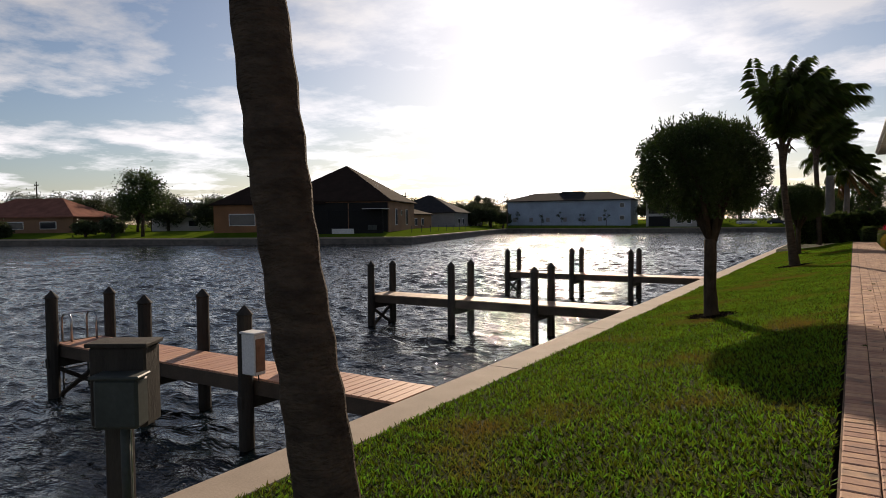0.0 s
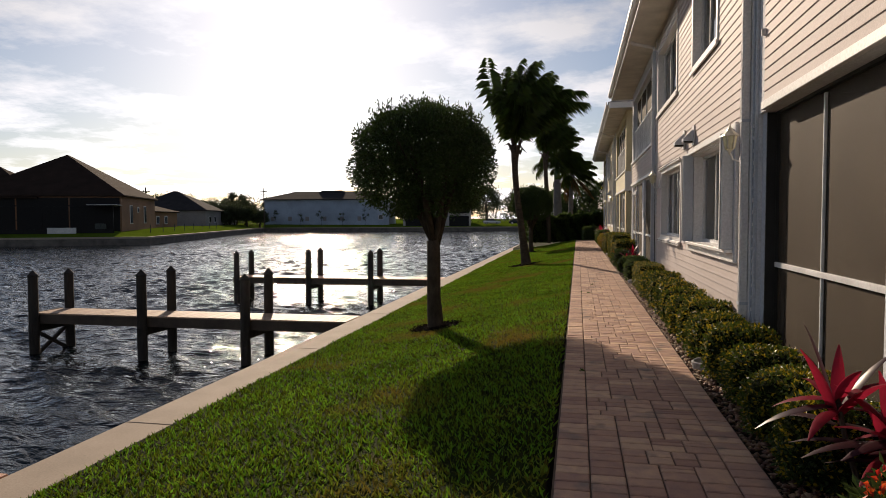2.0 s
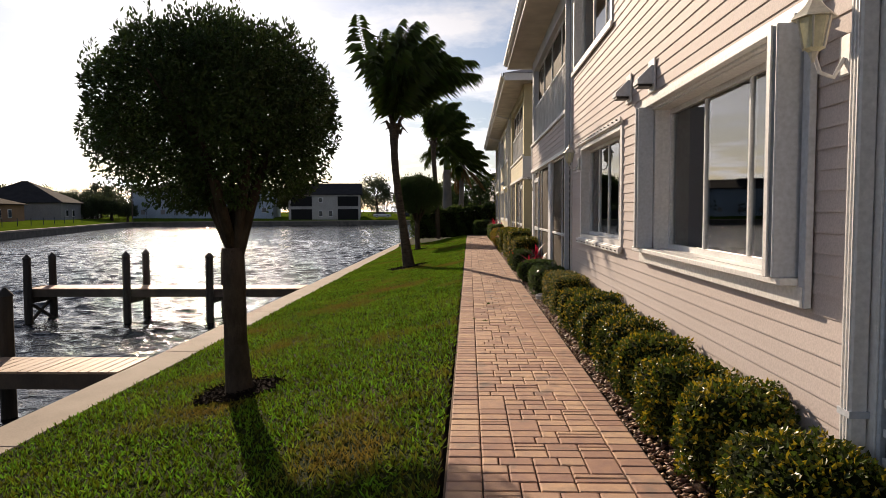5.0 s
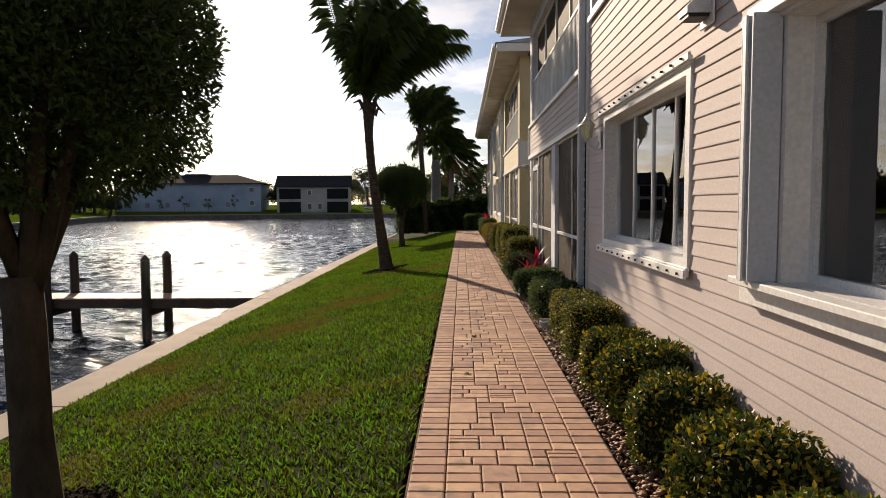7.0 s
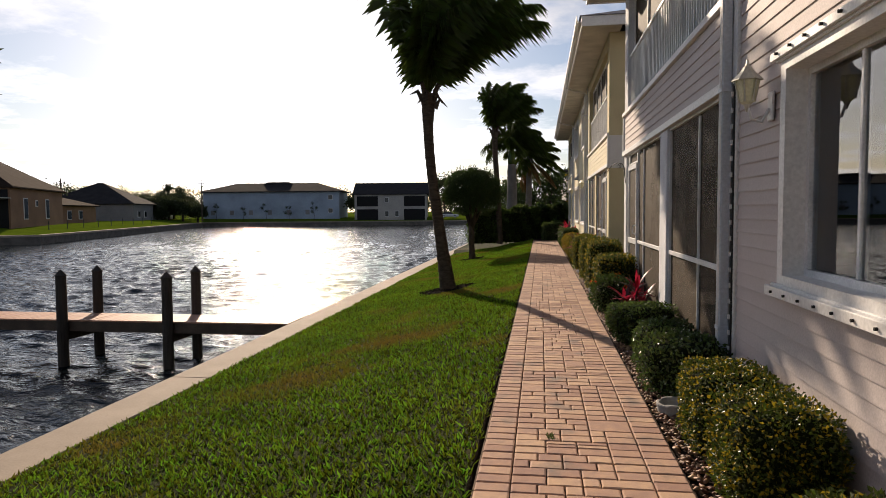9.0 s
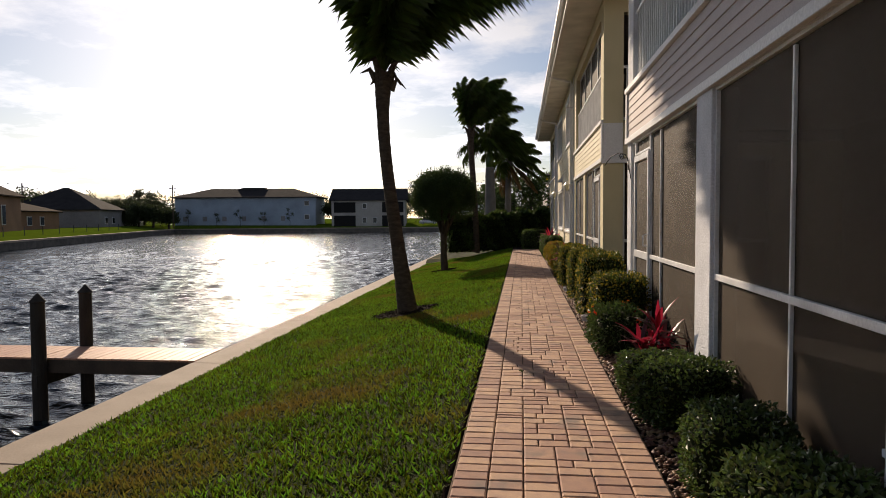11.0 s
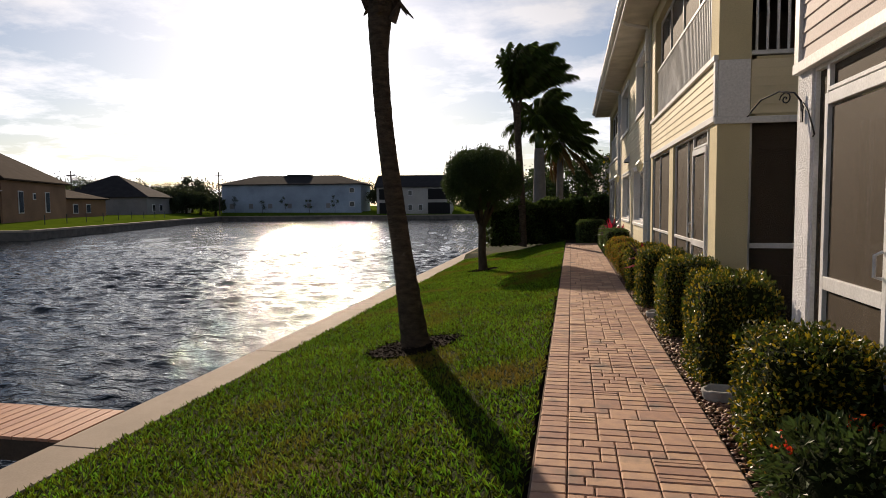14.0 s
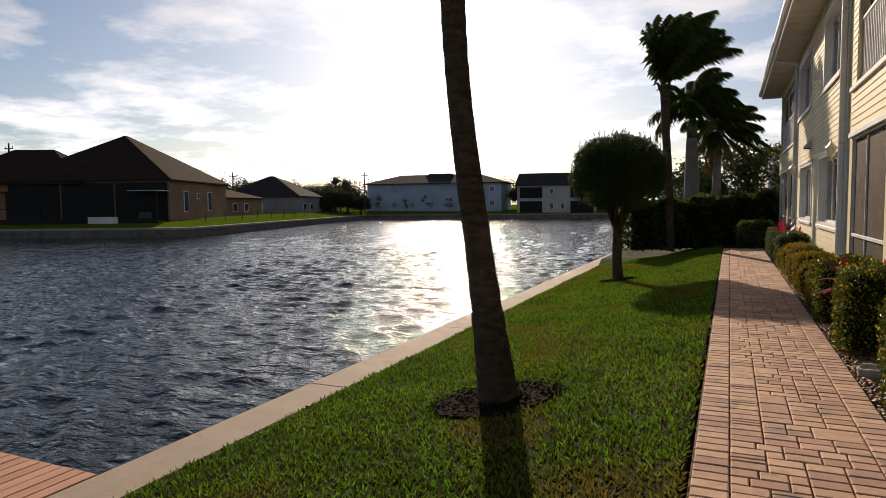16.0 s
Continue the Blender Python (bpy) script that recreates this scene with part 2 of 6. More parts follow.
M = {
    "siding_white": mat("siding_white", (0.545, 0.48, 0.46), 0.65, spec=0.08, scale=0.8, col2=(0.50, 0.435, 0.415), fine=90, bump=0.12, dist=0.002, vary=0.03),
    "siding_cream": mat("siding_cream", (0.72, 0.64, 0.45), 0.65, spec=0.12, scale=0.8, col2=(0.61, 0.54, 0.37), fine=90, bump=0.12, dist=0.002, vary=0.03),
    "stucco_white": mat("stucco_white", (0.68, 0.69, 0.72), 0.85, col2=(0.58, 0.59, 0.62), scale=4, fine=55, bump=0.9, dist=0.012),
    "stucco_cream": mat("stucco_cream", (0.62, 0.54, 0.34), 0.85, col2=(0.54, 0.47, 0.29), scale=2, fine=70, bump=0.7, dist=0.006),
    "trim_white": mat("trim_white", (0.72, 0.71, 0.70), 0.45, col2=(0.68, 0.67, 0.66), scale=2, fine=40, bump=0.1, dist=0.002),
    "trim_grey": mat("trim_grey", (0.50, 0.53, 0.58), 0.45, col2=(0.47, 0.50, 0.55), scale=2, fine=40, bump=0.1, dist=0.002),
    "frame_white": mat("frame_white", (0.80, 0.80, 0.80), 0.35, scale=3, fine=60, bump=0.05),
    "frame_dark": mat("frame_dark", (0.03, 0.03, 0.03), 0.5, bump=0.05),
    "inner": mat("inner", (0.35, 0.32, 0.28), 0.9, scale=1.0, bump=0.1),
    "inner_floor": mat("inner_floor", (0.25, 0.22, 0.2), 0.8, scale=1.0, bump=0.1),
    "curtain": mat("curtain", (0.55, 0.52, 0.48), 0.9, scale=2, bump=0.1),
    "screen": screen_mat("screen", (0.095, 0.074, 0.054), 0.76),
    "glass": glass_mat("glass"),
    "roof_slate": mat("roof_slate", (0.10, 0.11, 0.14), 0.7, scale=1.5, fine=30, bump=0.4, dist=0.01),
    "soffit": mat("soffit", (0.72, 0.68, 0.60), 0.7, scale=2, bump=0.1),
    "brick": mat("brick", (0.53, 0.335, 0.225), 0.85, col2=(0.40, 0.255, 0.20), scale=11, fine=150, bump=0.5, dist=0.003, vary=0.22, stain=((0.24, 0.185, 0.155), 3.5, 0.57)),
    "brick_rest": mat("brick_rest", (0.53, 0.335, 0.225), 0.85, col2=(0.40, 0.255, 0.20), scale=11, fine=150, bump=0.5, dist=0.003, island=0.22, stain=((0.24, 0.185, 0.155), 3.5, 0.57)),
    "sand": mat("sand", (0.17, 0.12, 0.085), 0.95, scale=8, fine=200, bump=0.3),
    "soil": mat("soil", (0.035, 0.024, 0.018), 1.0, spec=0.05, scale=6, fine=60, bump=0.8, dist=0.02),
    "mulch": mat("mulch", (0.020, 0.014, 0.011), 1.0, spec=0.03, scale=9, fine=60, bump=0.8, dist=0.02),
    "pebble": mat("pebble", (0.34, 0.19, 0.12), 0.55, col2=(0.15, 0.085, 0.06), scale=20, fine=150, bump=0.2, island=0.55),
    # ground under the blades: shade between them put into this near-black green
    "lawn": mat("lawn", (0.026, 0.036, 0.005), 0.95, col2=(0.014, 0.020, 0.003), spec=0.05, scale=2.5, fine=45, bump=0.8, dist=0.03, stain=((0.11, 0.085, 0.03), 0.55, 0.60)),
    "grass": leaf_mat("grass", (0.152, 0.226, 0.014), (0.090, 0.148, 0.010), 0.36, 0.7, 0.95, spec=0.12, stain=((0.17, 0.125, 0.025), 0.6, 0.535)),
    "far_grass": mat("far_grass", (0.105, 0.155, 0.015), 1.0, col2=(0.07, 0.11, 0.012), spec=0.0, scale=0.6, fine=8, bump=0.2, dist=0.03),
    "concrete": mat("concrete", (0.37, 0.30, 0.235), 0.85, col2=(0.30, 0.245, 0.19), scale=2.2, fine=60, bump=0.35, dist=0.004, stain=((0.22, 0.18, 0.14), 1.1, 0.62)),
    "seawall": mat("seawall", (0.17, 0.15, 0.13), 0.85, col2=(0.09, 0.08, 0.07), scale=1.2, fine=20, bump=0.5, dist=0.02),
    "deck": mat("deck", (0.52, 0.28, 0.185), 0.6, col2=(0.43, 0.23, 0.15), scale=3, fine=70, bump=0.2, dist=0.002, vary=0.1, stretch=(4, 1, 1)),
    "deck_pale": mat("deck_pale", (0.44, 0.30, 0.20), 0.65, col2=(0.36, 0.24, 0.16), scale=3, fine=70, bump=0.2, dist=0.002, vary=0.12, stretch=(4, 1, 1)),
    "timber": mat("timber", (0.055, 0.048, 0.040), 0.85, col2=(0.030, 0.026, 0.022), scale=3, fine=40, bump=0.6, dist=0.008, stretch=(3, 3, 0.5)),
    "timber_brown": mat("timber_brown", (0.10, 0.075, 0.055), 0.8, col2=(0.06, 0.045, 0.035), scale=3, fine=40, bump=0.5, dist=0.006),
    "bark": mat("bark", (0.075, 0.056, 0.042), 0.95, spec=0.1, col2=(0.034, 0.026, 0.020), scale=7, fine=45, bump=0.9, dist=0.02, stretch=(1, 1, 0.5)),
    "palm_bark": mat("palm_bark", (0.115, 0.086, 0.062), 0.95, spec=0.1, col2=(0.048, 0.036, 0.027), scale=7, fine=30, bump=1.0, dist=0.035, stretch=(1, 1, 2.5), stain=((0.24, 0.21, 0.17), 3.0, 0.64)),
    "royal_bark": mat("royal_bark", (0.19, 0.18, 0.17), 0.9, col2=(0.13, 0.12, 0.115), scale=2, fine=20, bump=0.4),
    "leaf_tree": leaf_mat("leaf_tree", (0.055, 0.085, 0.022), (0.030, 0.050, 0.014), 0.35, 0.45),
    # a quarter of the leaves yellow: variegation, and sunlit tops put into colour
    "leaf_hedge": leaf_mat("leaf_hedge", (0.078, 0.100, 0.012), (0.032, 0.048, 0.007), 0.29, 0.38, 0.5, ((0.36, 0.27, 0.018), 0.25), spec=0.35),
    # near-black filling: the shade between leaves put into its colour
    "leaf_shade": mat("leaf_shade", (0.014, 0.020, 0.006), 0.95, col2=(0.008, 0.012, 0.004), scale=12, fine=50, bump=0.8, dist=0.03, spec=0.05),
    "leaf_orange": leaf_mat("leaf_orange", (0.22, 0.16, 0.016), (0.09, 0.10, 0.012), 0.4, 0.5, 0.45, ((0.34, 0.13, 0.02), 0.14)),
    "leaf_big": leaf_mat("leaf_big", (0.085, 0.125, 0.030), (0.045, 0.072, 0.018), 0.38, 0.25, spec=0.6),
    "leaf_red": leaf_mat("leaf_red", (0.42, 0.022, 0.035), (0.17, 0.010, 0.02), 0.5, 0.35, 0.4),
    "leaf_purple": leaf_mat("leaf_purple", (0.07, 0.02, 0.025), (0.035, 0.015, 0.018), 0.3, 0.35, 0.4),
    "frond": leaf_mat("frond", (0.11, 0.155, 0.028), (0.060, 0.090, 0.018), 0.5, 0.4),
    "frond_dry": leaf_mat("frond_dry", (0.24, 0.15, 0.06), (0.16, 0.10, 0.04), 0.4, 0.6),
    "leaf_far": leaf_mat("leaf_far", (0.060, 0.075, 0.030), (0.035, 0.045, 0.020), 0.3, 0.5),
    "wall_blue": mat("wall_blue", (0.36, 0.43, 0.52), 0.85, scale=0.3, fine=6, bump=0.1),
    "wall_cream_far": mat("wall_cream_far", (0.44, 0.41, 0.37), 0.85, scale=0.3, fine=6, bump=0.1),
    "wall_orange": mat("wall_orange", (0.27, 0.13, 0.065), 0.85, scale=0.3, fine=6, bump=0.1),
    "wall_brown": mat("wall_brown", (0.27, 0.15, 0.09), 0.85, scale=0.3, fine=6, bump=0.1),
    "wall_grey": mat("wall_grey", (0.27, 0.255, 0.25), 0.85, scale=0.3, fine=6, bump=0.1),
    "wall_pale": mat("wall_pale", (0.62, 0.60, 0.58), 0.85, scale=0.3, fine=6, bump=0.1),
    "roof_brown": mat("roof_brown", (0.042, 0.028, 0.022), 0.95, spec=0.02, col2=(0.030, 0.020, 0.016), scale=0.8, fine=9, bump=0.5, dist=0.03),
    "roof_red": mat("roof_red", (0.28, 0.12, 0.085), 0.95, spec=0.05, col2=(0.20, 0.085, 0.06), scale=0.8, fine=9, bump=0.5, dist=0.03),
    "roof_grey": mat("roof_grey", (0.050, 0.046, 0.047), 0.95, spec=0.02, col2=(0.036, 0.034, 0.034), scale=0.8, fine=9, bump=0.5, dist=0.03),
    "dark_glass": mat("dark_glass", (0.03, 0.033, 0.04), 0.15, bump=0.0, spec=0.5),
    # dark screen of the far porches, their shade put into the same near-black
    "cage_shade": mat("cage_shade", (0.012, 0.011, 0.011), 0.7, bump=0.1),
    "metal": mat("metal", (0.55, 0.56, 0.57), 0.35, 0.9, scale=6, bump=0.05),
    "metal_grey": mat("metal_grey", (0.06, 0.07, 0.066), 0.55, 0.0, col2=(0.04, 0.048, 0.045), scale=4, fine=30, bump=0.15),
    "iron": mat("iron", (0.02, 0.02, 0.02), 0.5, bump=0.1),
    "lamp_brass": mat("lamp_brass", (0.62, 0.60, 0.52), 0.4, 0.2, scale=8, bump=0.1),
    "lamp_glass": mat("lamp_glass", (0.75, 0.72, 0.50), 0.15, scale=8, bump=0.0),
    "rock_pale": mat("rock_pale", (0.40, 0.39, 0.37), 0.9, col2=(0.30, 0.29, 0.275), scale=8, fine=50, bump=0.5, dist=0.01),
    "car_dark": mat("car_dark", (0.03, 0.035, 0.04), 0.25, bump=0.0),
    "car_white": mat("car_white", (0.6, 0.6, 0.6), 0.3, bump=0.0),
    "bloom": leaf_mat("bloom", (0.70, 0.12, 0.02), (0.55, 0.05, 0.02), 0.4, 0.5, 0.3),
    "paper_brown": mat("paper_brown", (0.30, 0.16, 0.10), 0.7, scale=9, bump=0.05),
}


def water_mat():
    m = bpy.data.materials.new("water")
    m.use_nodes = True
    n, l = m.node_tree.nodes, m.node_tree.links
    b = n["Principled BSDF"]
    b.inputs["Base Color"].default_value = (0.004, 0.008, 0.010, 1)
    b.inputs["Roughness"].default_value = 0.045
    b.inputs["IOR"].default_value = 1.33
    geo, mp = n.new("ShaderNodeNewGeometry"), n.new("ShaderNodeMapping")
    mp.inputs["Scale"].default_value = (0.7, 1.3, 1.0)
    mp.inputs["Rotation"].default_value = (0, 0, radians(-8))
    l.new(geo.outputs["Position"], mp.inputs["Vector"])
    prev = None
    for scale, detail, strength, dist in ((1.4, 2, 1.0, 0.09), (3.6, 3.5, 1.0, 0.075), (9.0, 3, 1.0, 0.024)):
        t, bp = n.new("ShaderNodeTexNoise"), n.new("ShaderNodeBump")
        t.inputs["Scale"].default_value, t.inputs["Detail"].default_value = scale, detail
        t.inputs["Distortion"].default_value = 0.4
        bp.inputs["Strength"].default_value, bp.inputs["Distance"].default_value = strength, dist
        l.new(mp.outputs[0], t.inputs["Vector"]), l.new(t.outputs["Fac"], bp.inputs["Height"])
        if prev:
            l.new(prev.outputs[0], bp.inputs["Normal"])
        prev = bp
    l.new(prev.outputs[0], b.inputs["Normal"])
    return m


M["water"] = water_mat()

# ---- mesh helpers ----
def part(name, bm, material, parent=None, label="", smooth=False):
    me = bpy.data.meshes.new(name)
    bm.to_mesh(me)
    bm.free()
    return put(name, me, material, parent, label, smooth)


def put(name, me, material, parent=None, label="", smooth=False):
    if material is not None and not me.materials:
        me.materials.append(M[material])
    if smooth:
        me.polygons.foreach_set("use_smooth", [True] * len(me.polygons))
    ob = new(name, me)
    ob.parent = parent
    if label:
        ob["label"] = label
    return ob


def root(name, x, y, z, label, category, group="", rz=0.0):
    ob = new(name)
    ob.matrix_basis = pose(x, y, z, 0, 0, rz)
    return tagged(ob, label, category, group)


def arrays(name, verts, faces):
    """A mesh from arrays: verts (n, 3), faces (m, 3 or 4)."""
    me = bpy.data.meshes.new(name)
    k = faces.shape[1]
    me.vertices.add(len(verts)), me.loops.add(faces.size), me.polygons.add(len(faces))
    me.vertices.foreach_set("co", np.ascontiguousarray(verts, dtype=np.float32).ravel())
    me.loops.foreach_set("vertex_index", np.ascontiguousarray(faces, dtype=np.int32).ravel())
    me.polygons.foreach_set("loop_start", np.arange(0, faces.size, k, dtype=np.int32))
    me.polygons.foreach_set("use_smooth", np.zeros(len(faces), dtype=bool))
    me.update(calc_edges=True)
    return me


def box(bm, x0, x1, y0, y1, z0, z1, bevel=0.0):
    """A box between two corners, its edges rounded by bevel."""
    r = bmesh.ops.create_cube(bm, size=1.0)
    vs = r["verts"]
    for v in vs:
        v.co = Vector(((x0 + x1) / 2 + v.co.x * (x1 - x0), (y0 + y1) / 2 + v.co.y * (y1 - y0), (z0 + z1) / 2 + v.co.z * (z1 - z0)))
    if bevel:
        es = list({e for v in vs for e in v.link_edges})
        bmesh.ops.bevel(bm, geom=es, offset=bevel, segments=1, affect="EDGES")
    return bm


def boxes(*rows, bevel=0.0):
    bm = bmesh.new()
    for r in rows:
        box(bm, *r, bevel=bevel)
    return bm


def tube(bm, pts, radii, sides=8, cap=True):
    """A tapered tube along points."""
    pts = [Vector(p) for p in pts]
    rings = []
    for i, p in enumerate(pts):
        d = (pts[min(i + 1, len(pts) - 1)] - pts[max(i - 1, 0)]).normalized()
        a = d.orthogonal().normalized() if i == 0 else (rings[-1][1] - d * rings[-1][1].dot(d)).normalized()
        b = d.cross(a)
        r = radii[i] if hasattr(radii, "__len__") else radii
        rings.append(([bm.verts.new(p + (a * math.cos(2 * math.pi * k / sides) + b * math.sin(2 * math.pi * k / sides)) * r) for k in range(sides)], a))
    for (u, _), (v, _) in zip(rings, rings[1:]):
        for k in range(sides):
            bm.faces.new((u[k], u[(k + 1) % sides], v[(k + 1) % sides], v[k]))
    if cap:
        bm.faces.new(list(reversed(rings[0][0])))
        bm.faces.new(rings[-1][0])
    return bm


def tubes(*rows, sides=8):
    bm = bmesh.new()
    for pts, radii in rows:
        tube(bm, pts, radii, sides)
    return bm


def prism(bm, outline, axis, a, b):
    """Extrudes a closed outline of (u, v) along axis x or y from a to b."""
    to = (lambda u, v, w: (w, u, v)) if axis == "x" else (lambda u, v, w: (u, w, v))
    p, q = [bm.verts.new(to(u, v, a)) for u, v in outline], [bm.verts.new(to(u, v, b)) for u, v in outline]
    for i in range(len(outline)):
        j = (i + 1) % len(outline)
        bm.faces.new((p[i], p[j], q[j], q[i]))
    bm.faces.new(list(reversed(p))), bm.faces.new(q)
    bmesh.ops.recalc_face_normals(bm, faces=bm.faces[:])
    return bm


def unit(v):
    return v / np.maximum(np.linalg.norm(v, axis=-1, keepdims=True), 1e-9)


def leaf_mesh(name, at, way, length, width, rng, fold=0.25):
    """Pointed leaves (two triangles folded on the midrib) at points, along ways."""
    n = len(at)
    way = unit(way)
    side = unit(np.cross(way, rng.normal(size=(n, 3))))
    up = np.cross(side, way)
    L = (length * rng.uniform(0.7, 1.25, n))[:, None]
    W = (width * rng.uniform(0.75, 1.2, n))[:, None]
    mid = at + way * L * 0.45 + up * W * fold
    v = np.stack([at, mid + side * W * 0.5, at + way * L, mid - side * W * 0.5], 1).reshape(-1, 3)
    i = np.arange(n)[:, None] * 4
    f = np.concatenate([i + np.array([[0, 1, 2]]), i + np.array([[0, 2, 3]])], 0)
    return arrays(name, v, f)

# ---- ground, water, shore ----
WATER, CAP, PATH_L, PATH_R, WALL = -1.70, -0.72, -0.05, 1.14, 1.85


def lawn_z(x):
    d = np.minimum(np.asarray(x) - PATH_L, 0.0)
    return -0.015 + 0.028 * np.exp(8.0 * d) * (d < -0.03) + 0.171 * d - 0.05 * np.sin(np.clip(-d / 4.1, 0, 1) * math.pi)


def near_ground():
    xs = np.concatenate([np.linspace(-4.22, -0.5, 19), [-0.3, -0.18, -0.095, -0.09, 1.145], np.linspace(1.15, 1.9, 4), [6, 30, 160]])
    ys = np.concatenate([[-150, -40], np.linspace(-8, 60, 120), [75, 100]])
    X, Y = np.meshgrid(xs, ys, indexing="ij")
    Z = lawn_z(X) + 0.0
    Z = np.where(X < -0.092, Z - 0.012 + 0.014 * np.sin(X * 3.1 + Y * 0.9) * np.sin(Y * 0.7), Z)
    Z = np.where((X > -0.092) & (X < 1.147), -0.075, Z)
    Z = np.where(X >= 1.149, -0.05, Z)
    Z = np.where(Y > 46.5, np.maximum(Z, -0.55), Z)
    ny = len(ys)
    i = (np.arange(len(xs) - 1)[:, None] * ny + np.arange(ny - 1)[None]).ravel()
    return np.stack([X, Y, Z], -1).reshape(-1, 3), np.stack([i, i + ny, i + ny + 1, i + 1], 1)


SHORE = [(-330.0, -62.0), (-113.4, 48.6), (-53.0, 75.4), (-78.7, 156.0), (-26.0, 163.6), (7.0, 168.3), (260.0, 204.0)]
gv, gf = near_ground()
land = [Vector((x, y, -0.72)) for x, y in SHORE]
inland = []
for i, p in enumerate(land):
    a, b = land[max(i - 1, 0)], land[min(i + 1, len(land) - 1)]
    d = (b - a).normalized()
    inland.append(p + Vector((-d.y, d.x, 0)) * 9 + Vector((0, 0, 0.85)))
outer = [Vector((-2500, -400, 0)), Vector((-2500, 600, 0)), Vector((-2400, 1400, 0)), Vector((-1500, 2500, 0)), Vector((-300, 2600, 0)), Vector((300, 2600, 0)), Vector((2500, 1800, 0))]
extra = np.array([tuple(v) for v in land + inland + outer])
k, b0 = len(land), len(gv)
ff = np.array([(b0 + r * k + i, b0 + r * k + i + 1, b0 + (r + 1) * k + i + 1, b0 + (r + 1) * k + i) for r in range(2) for i in range(k - 1)])
ground_me = arrays("ground", np.concatenate([gv, extra]), np.concatenate([gf, ff[:, ::-1]]))
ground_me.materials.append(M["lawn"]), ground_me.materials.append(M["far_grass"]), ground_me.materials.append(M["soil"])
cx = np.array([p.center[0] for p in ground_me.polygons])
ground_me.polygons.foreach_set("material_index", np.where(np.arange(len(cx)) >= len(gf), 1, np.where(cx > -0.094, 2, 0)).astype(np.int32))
ground = put("ground", ground_me, None, smooth=True)
tagged(ground, "green lawn sloping gently from path to seawall", "ground", kind="structure")
far = bmesh.new()
bmesh.ops.create_grid(far, x_segments=1, y_segments=1, size=3000)
bmesh.ops.translate(far, verts=far.verts, vec=(0, 0, -3.2))
tagged(part("canal_bed", far, "soil"), "dark canal bed under the water", "ground", kind="structure")


def water_sheet():
    rng = np.random.default_rng(5)
    xs = -4.70 - np.concatenate([np.arange(0, 46, 0.17), np.geomspace(46, 340, 90)])
    ys = np.concatenate([-np.geomspace(140, 3, 22), np.arange(-2.5, 64, 0.115), np.geomspace(64, 240, 130)])
    X, Y = np.meshgrid(xs, ys, indexing="ij")
    far_off = np.hypot(X + 4, np.maximum(np.maximum(Y - 20, -Y), 0))
    Z, S = np.zeros_like(X), np.zeros_like(X)
    for _ in range(42):
        lam = 0.36 * 4.2 ** rng.uniform(0, 1)
        ang = radians(96) + rng.normal() * 0.7
        kx, ky, ph = math.cos(ang) * 2 * math.pi / lam, math.sin(ang) * 2 * math.pi / lam, rng.uniform(0, 7)
        keep = np.clip(1.5 - far_off / (lam * 95), 0, 1)
        turn = kx * X + ky * Y + ph + 0.9 * np.sin(0.9 * X - 0.5 * Y + ph)
        Z += 0.0078 * lam ** 0.9 * np.sin(turn) * keep
        S += 0.0066 * lam ** 0.9 * np.cos(turn) * keep          # crests drawn together
    gust = 0.95 + 0.2 * np.sin(0.31 * X + 0.23 * Y) * np.sin(0.17 * Y - 0.11 * X + 1)
    Z, Y = Z * gust, Y + S * gust
    ny = len(ys)
    i = (np.arange(len(xs) - 1)[:, None] * ny + np.arange(ny - 1)[None]).ravel()
    return arrays("water", np.stack([X, Y, Z + WATER], -1).reshape(-1, 3), np.stack([i, i + 1, i + ny + 1, i + ny], 1))


tagged(put("water", water_sheet(), "water", smooth=True), "rippled dark canal water glittering in low sun", "water", kind="structure")
side_water = bmesh.new()
box(side_water, -4.70, 260, 62, 240, WATER - 0.3, WATER)
tagged(part("water_beyond", side_water, "water"), "rippled canal water beyond the hedge", "water", kind="structure")

# seawall: cap slabs with joints, and the wall below
seawall = tagged(part("seawall", boxes((-4.60, -4.22, -60, 61.9, -3.3, CAP - 0.16)), "seawall"), "weathered concrete seawall along the canal", "seawall", kind="structure")
y = -20.0
slab_me = None
while y < 60:
    if slab_me is None:
        bm = boxes((-4.72, -4.16, 0.004, 4.096, CAP - 0.17, CAP), bevel=0.012)
        slab_me = bpy.data.meshes.new("cap_slab")
        bm.to_mesh(slab_me), bm.free()
        slab_me.materials.append(M["concrete"])
    ob = new("cap_slab", slab_me)
    ob.parent, ob.location = seawall, (0, y, 0)
    y += 4.1
shore_bm, cap_bm = bmesh.new(), bmesh.new()
for a, b in zip(land, land[1:]):
    d = (b - a).normalized()
    n = Vector((-d.y, d.x, 0))
    for bm, off0, off1, z0, z1 in ((shore_bm, 0.0, 0.35, -3.2, -0.88), (cap_bm, -0.12, 0.6, -0.88, -0.66)):
        q = [a + n * off0, b + n * off0, b + n * off1, a + n * off1]
        lo, hi = [bm.verts.new((p.x, p.y, z0)) for p in q], [bm.verts.new((p.x, p.y, z1)) for p in q]
        for i in range(4):
            bm.faces.new((lo[i], lo[(i + 1) % 4], hi[(i + 1) % 4], hi[i]))
        bm.faces.new(hi)
for bm in (shore_bm, cap_bm):
    bmesh.ops.recalc_face_normals(bm, faces=bm.faces[:])
far_wall = tagged(part("seawall_far", shore_bm, "seawall"), "dark weathered seawall on the opposite bank", "seawall", kind="structure")
part("cap", cap_bm, "concrete", far_wall)


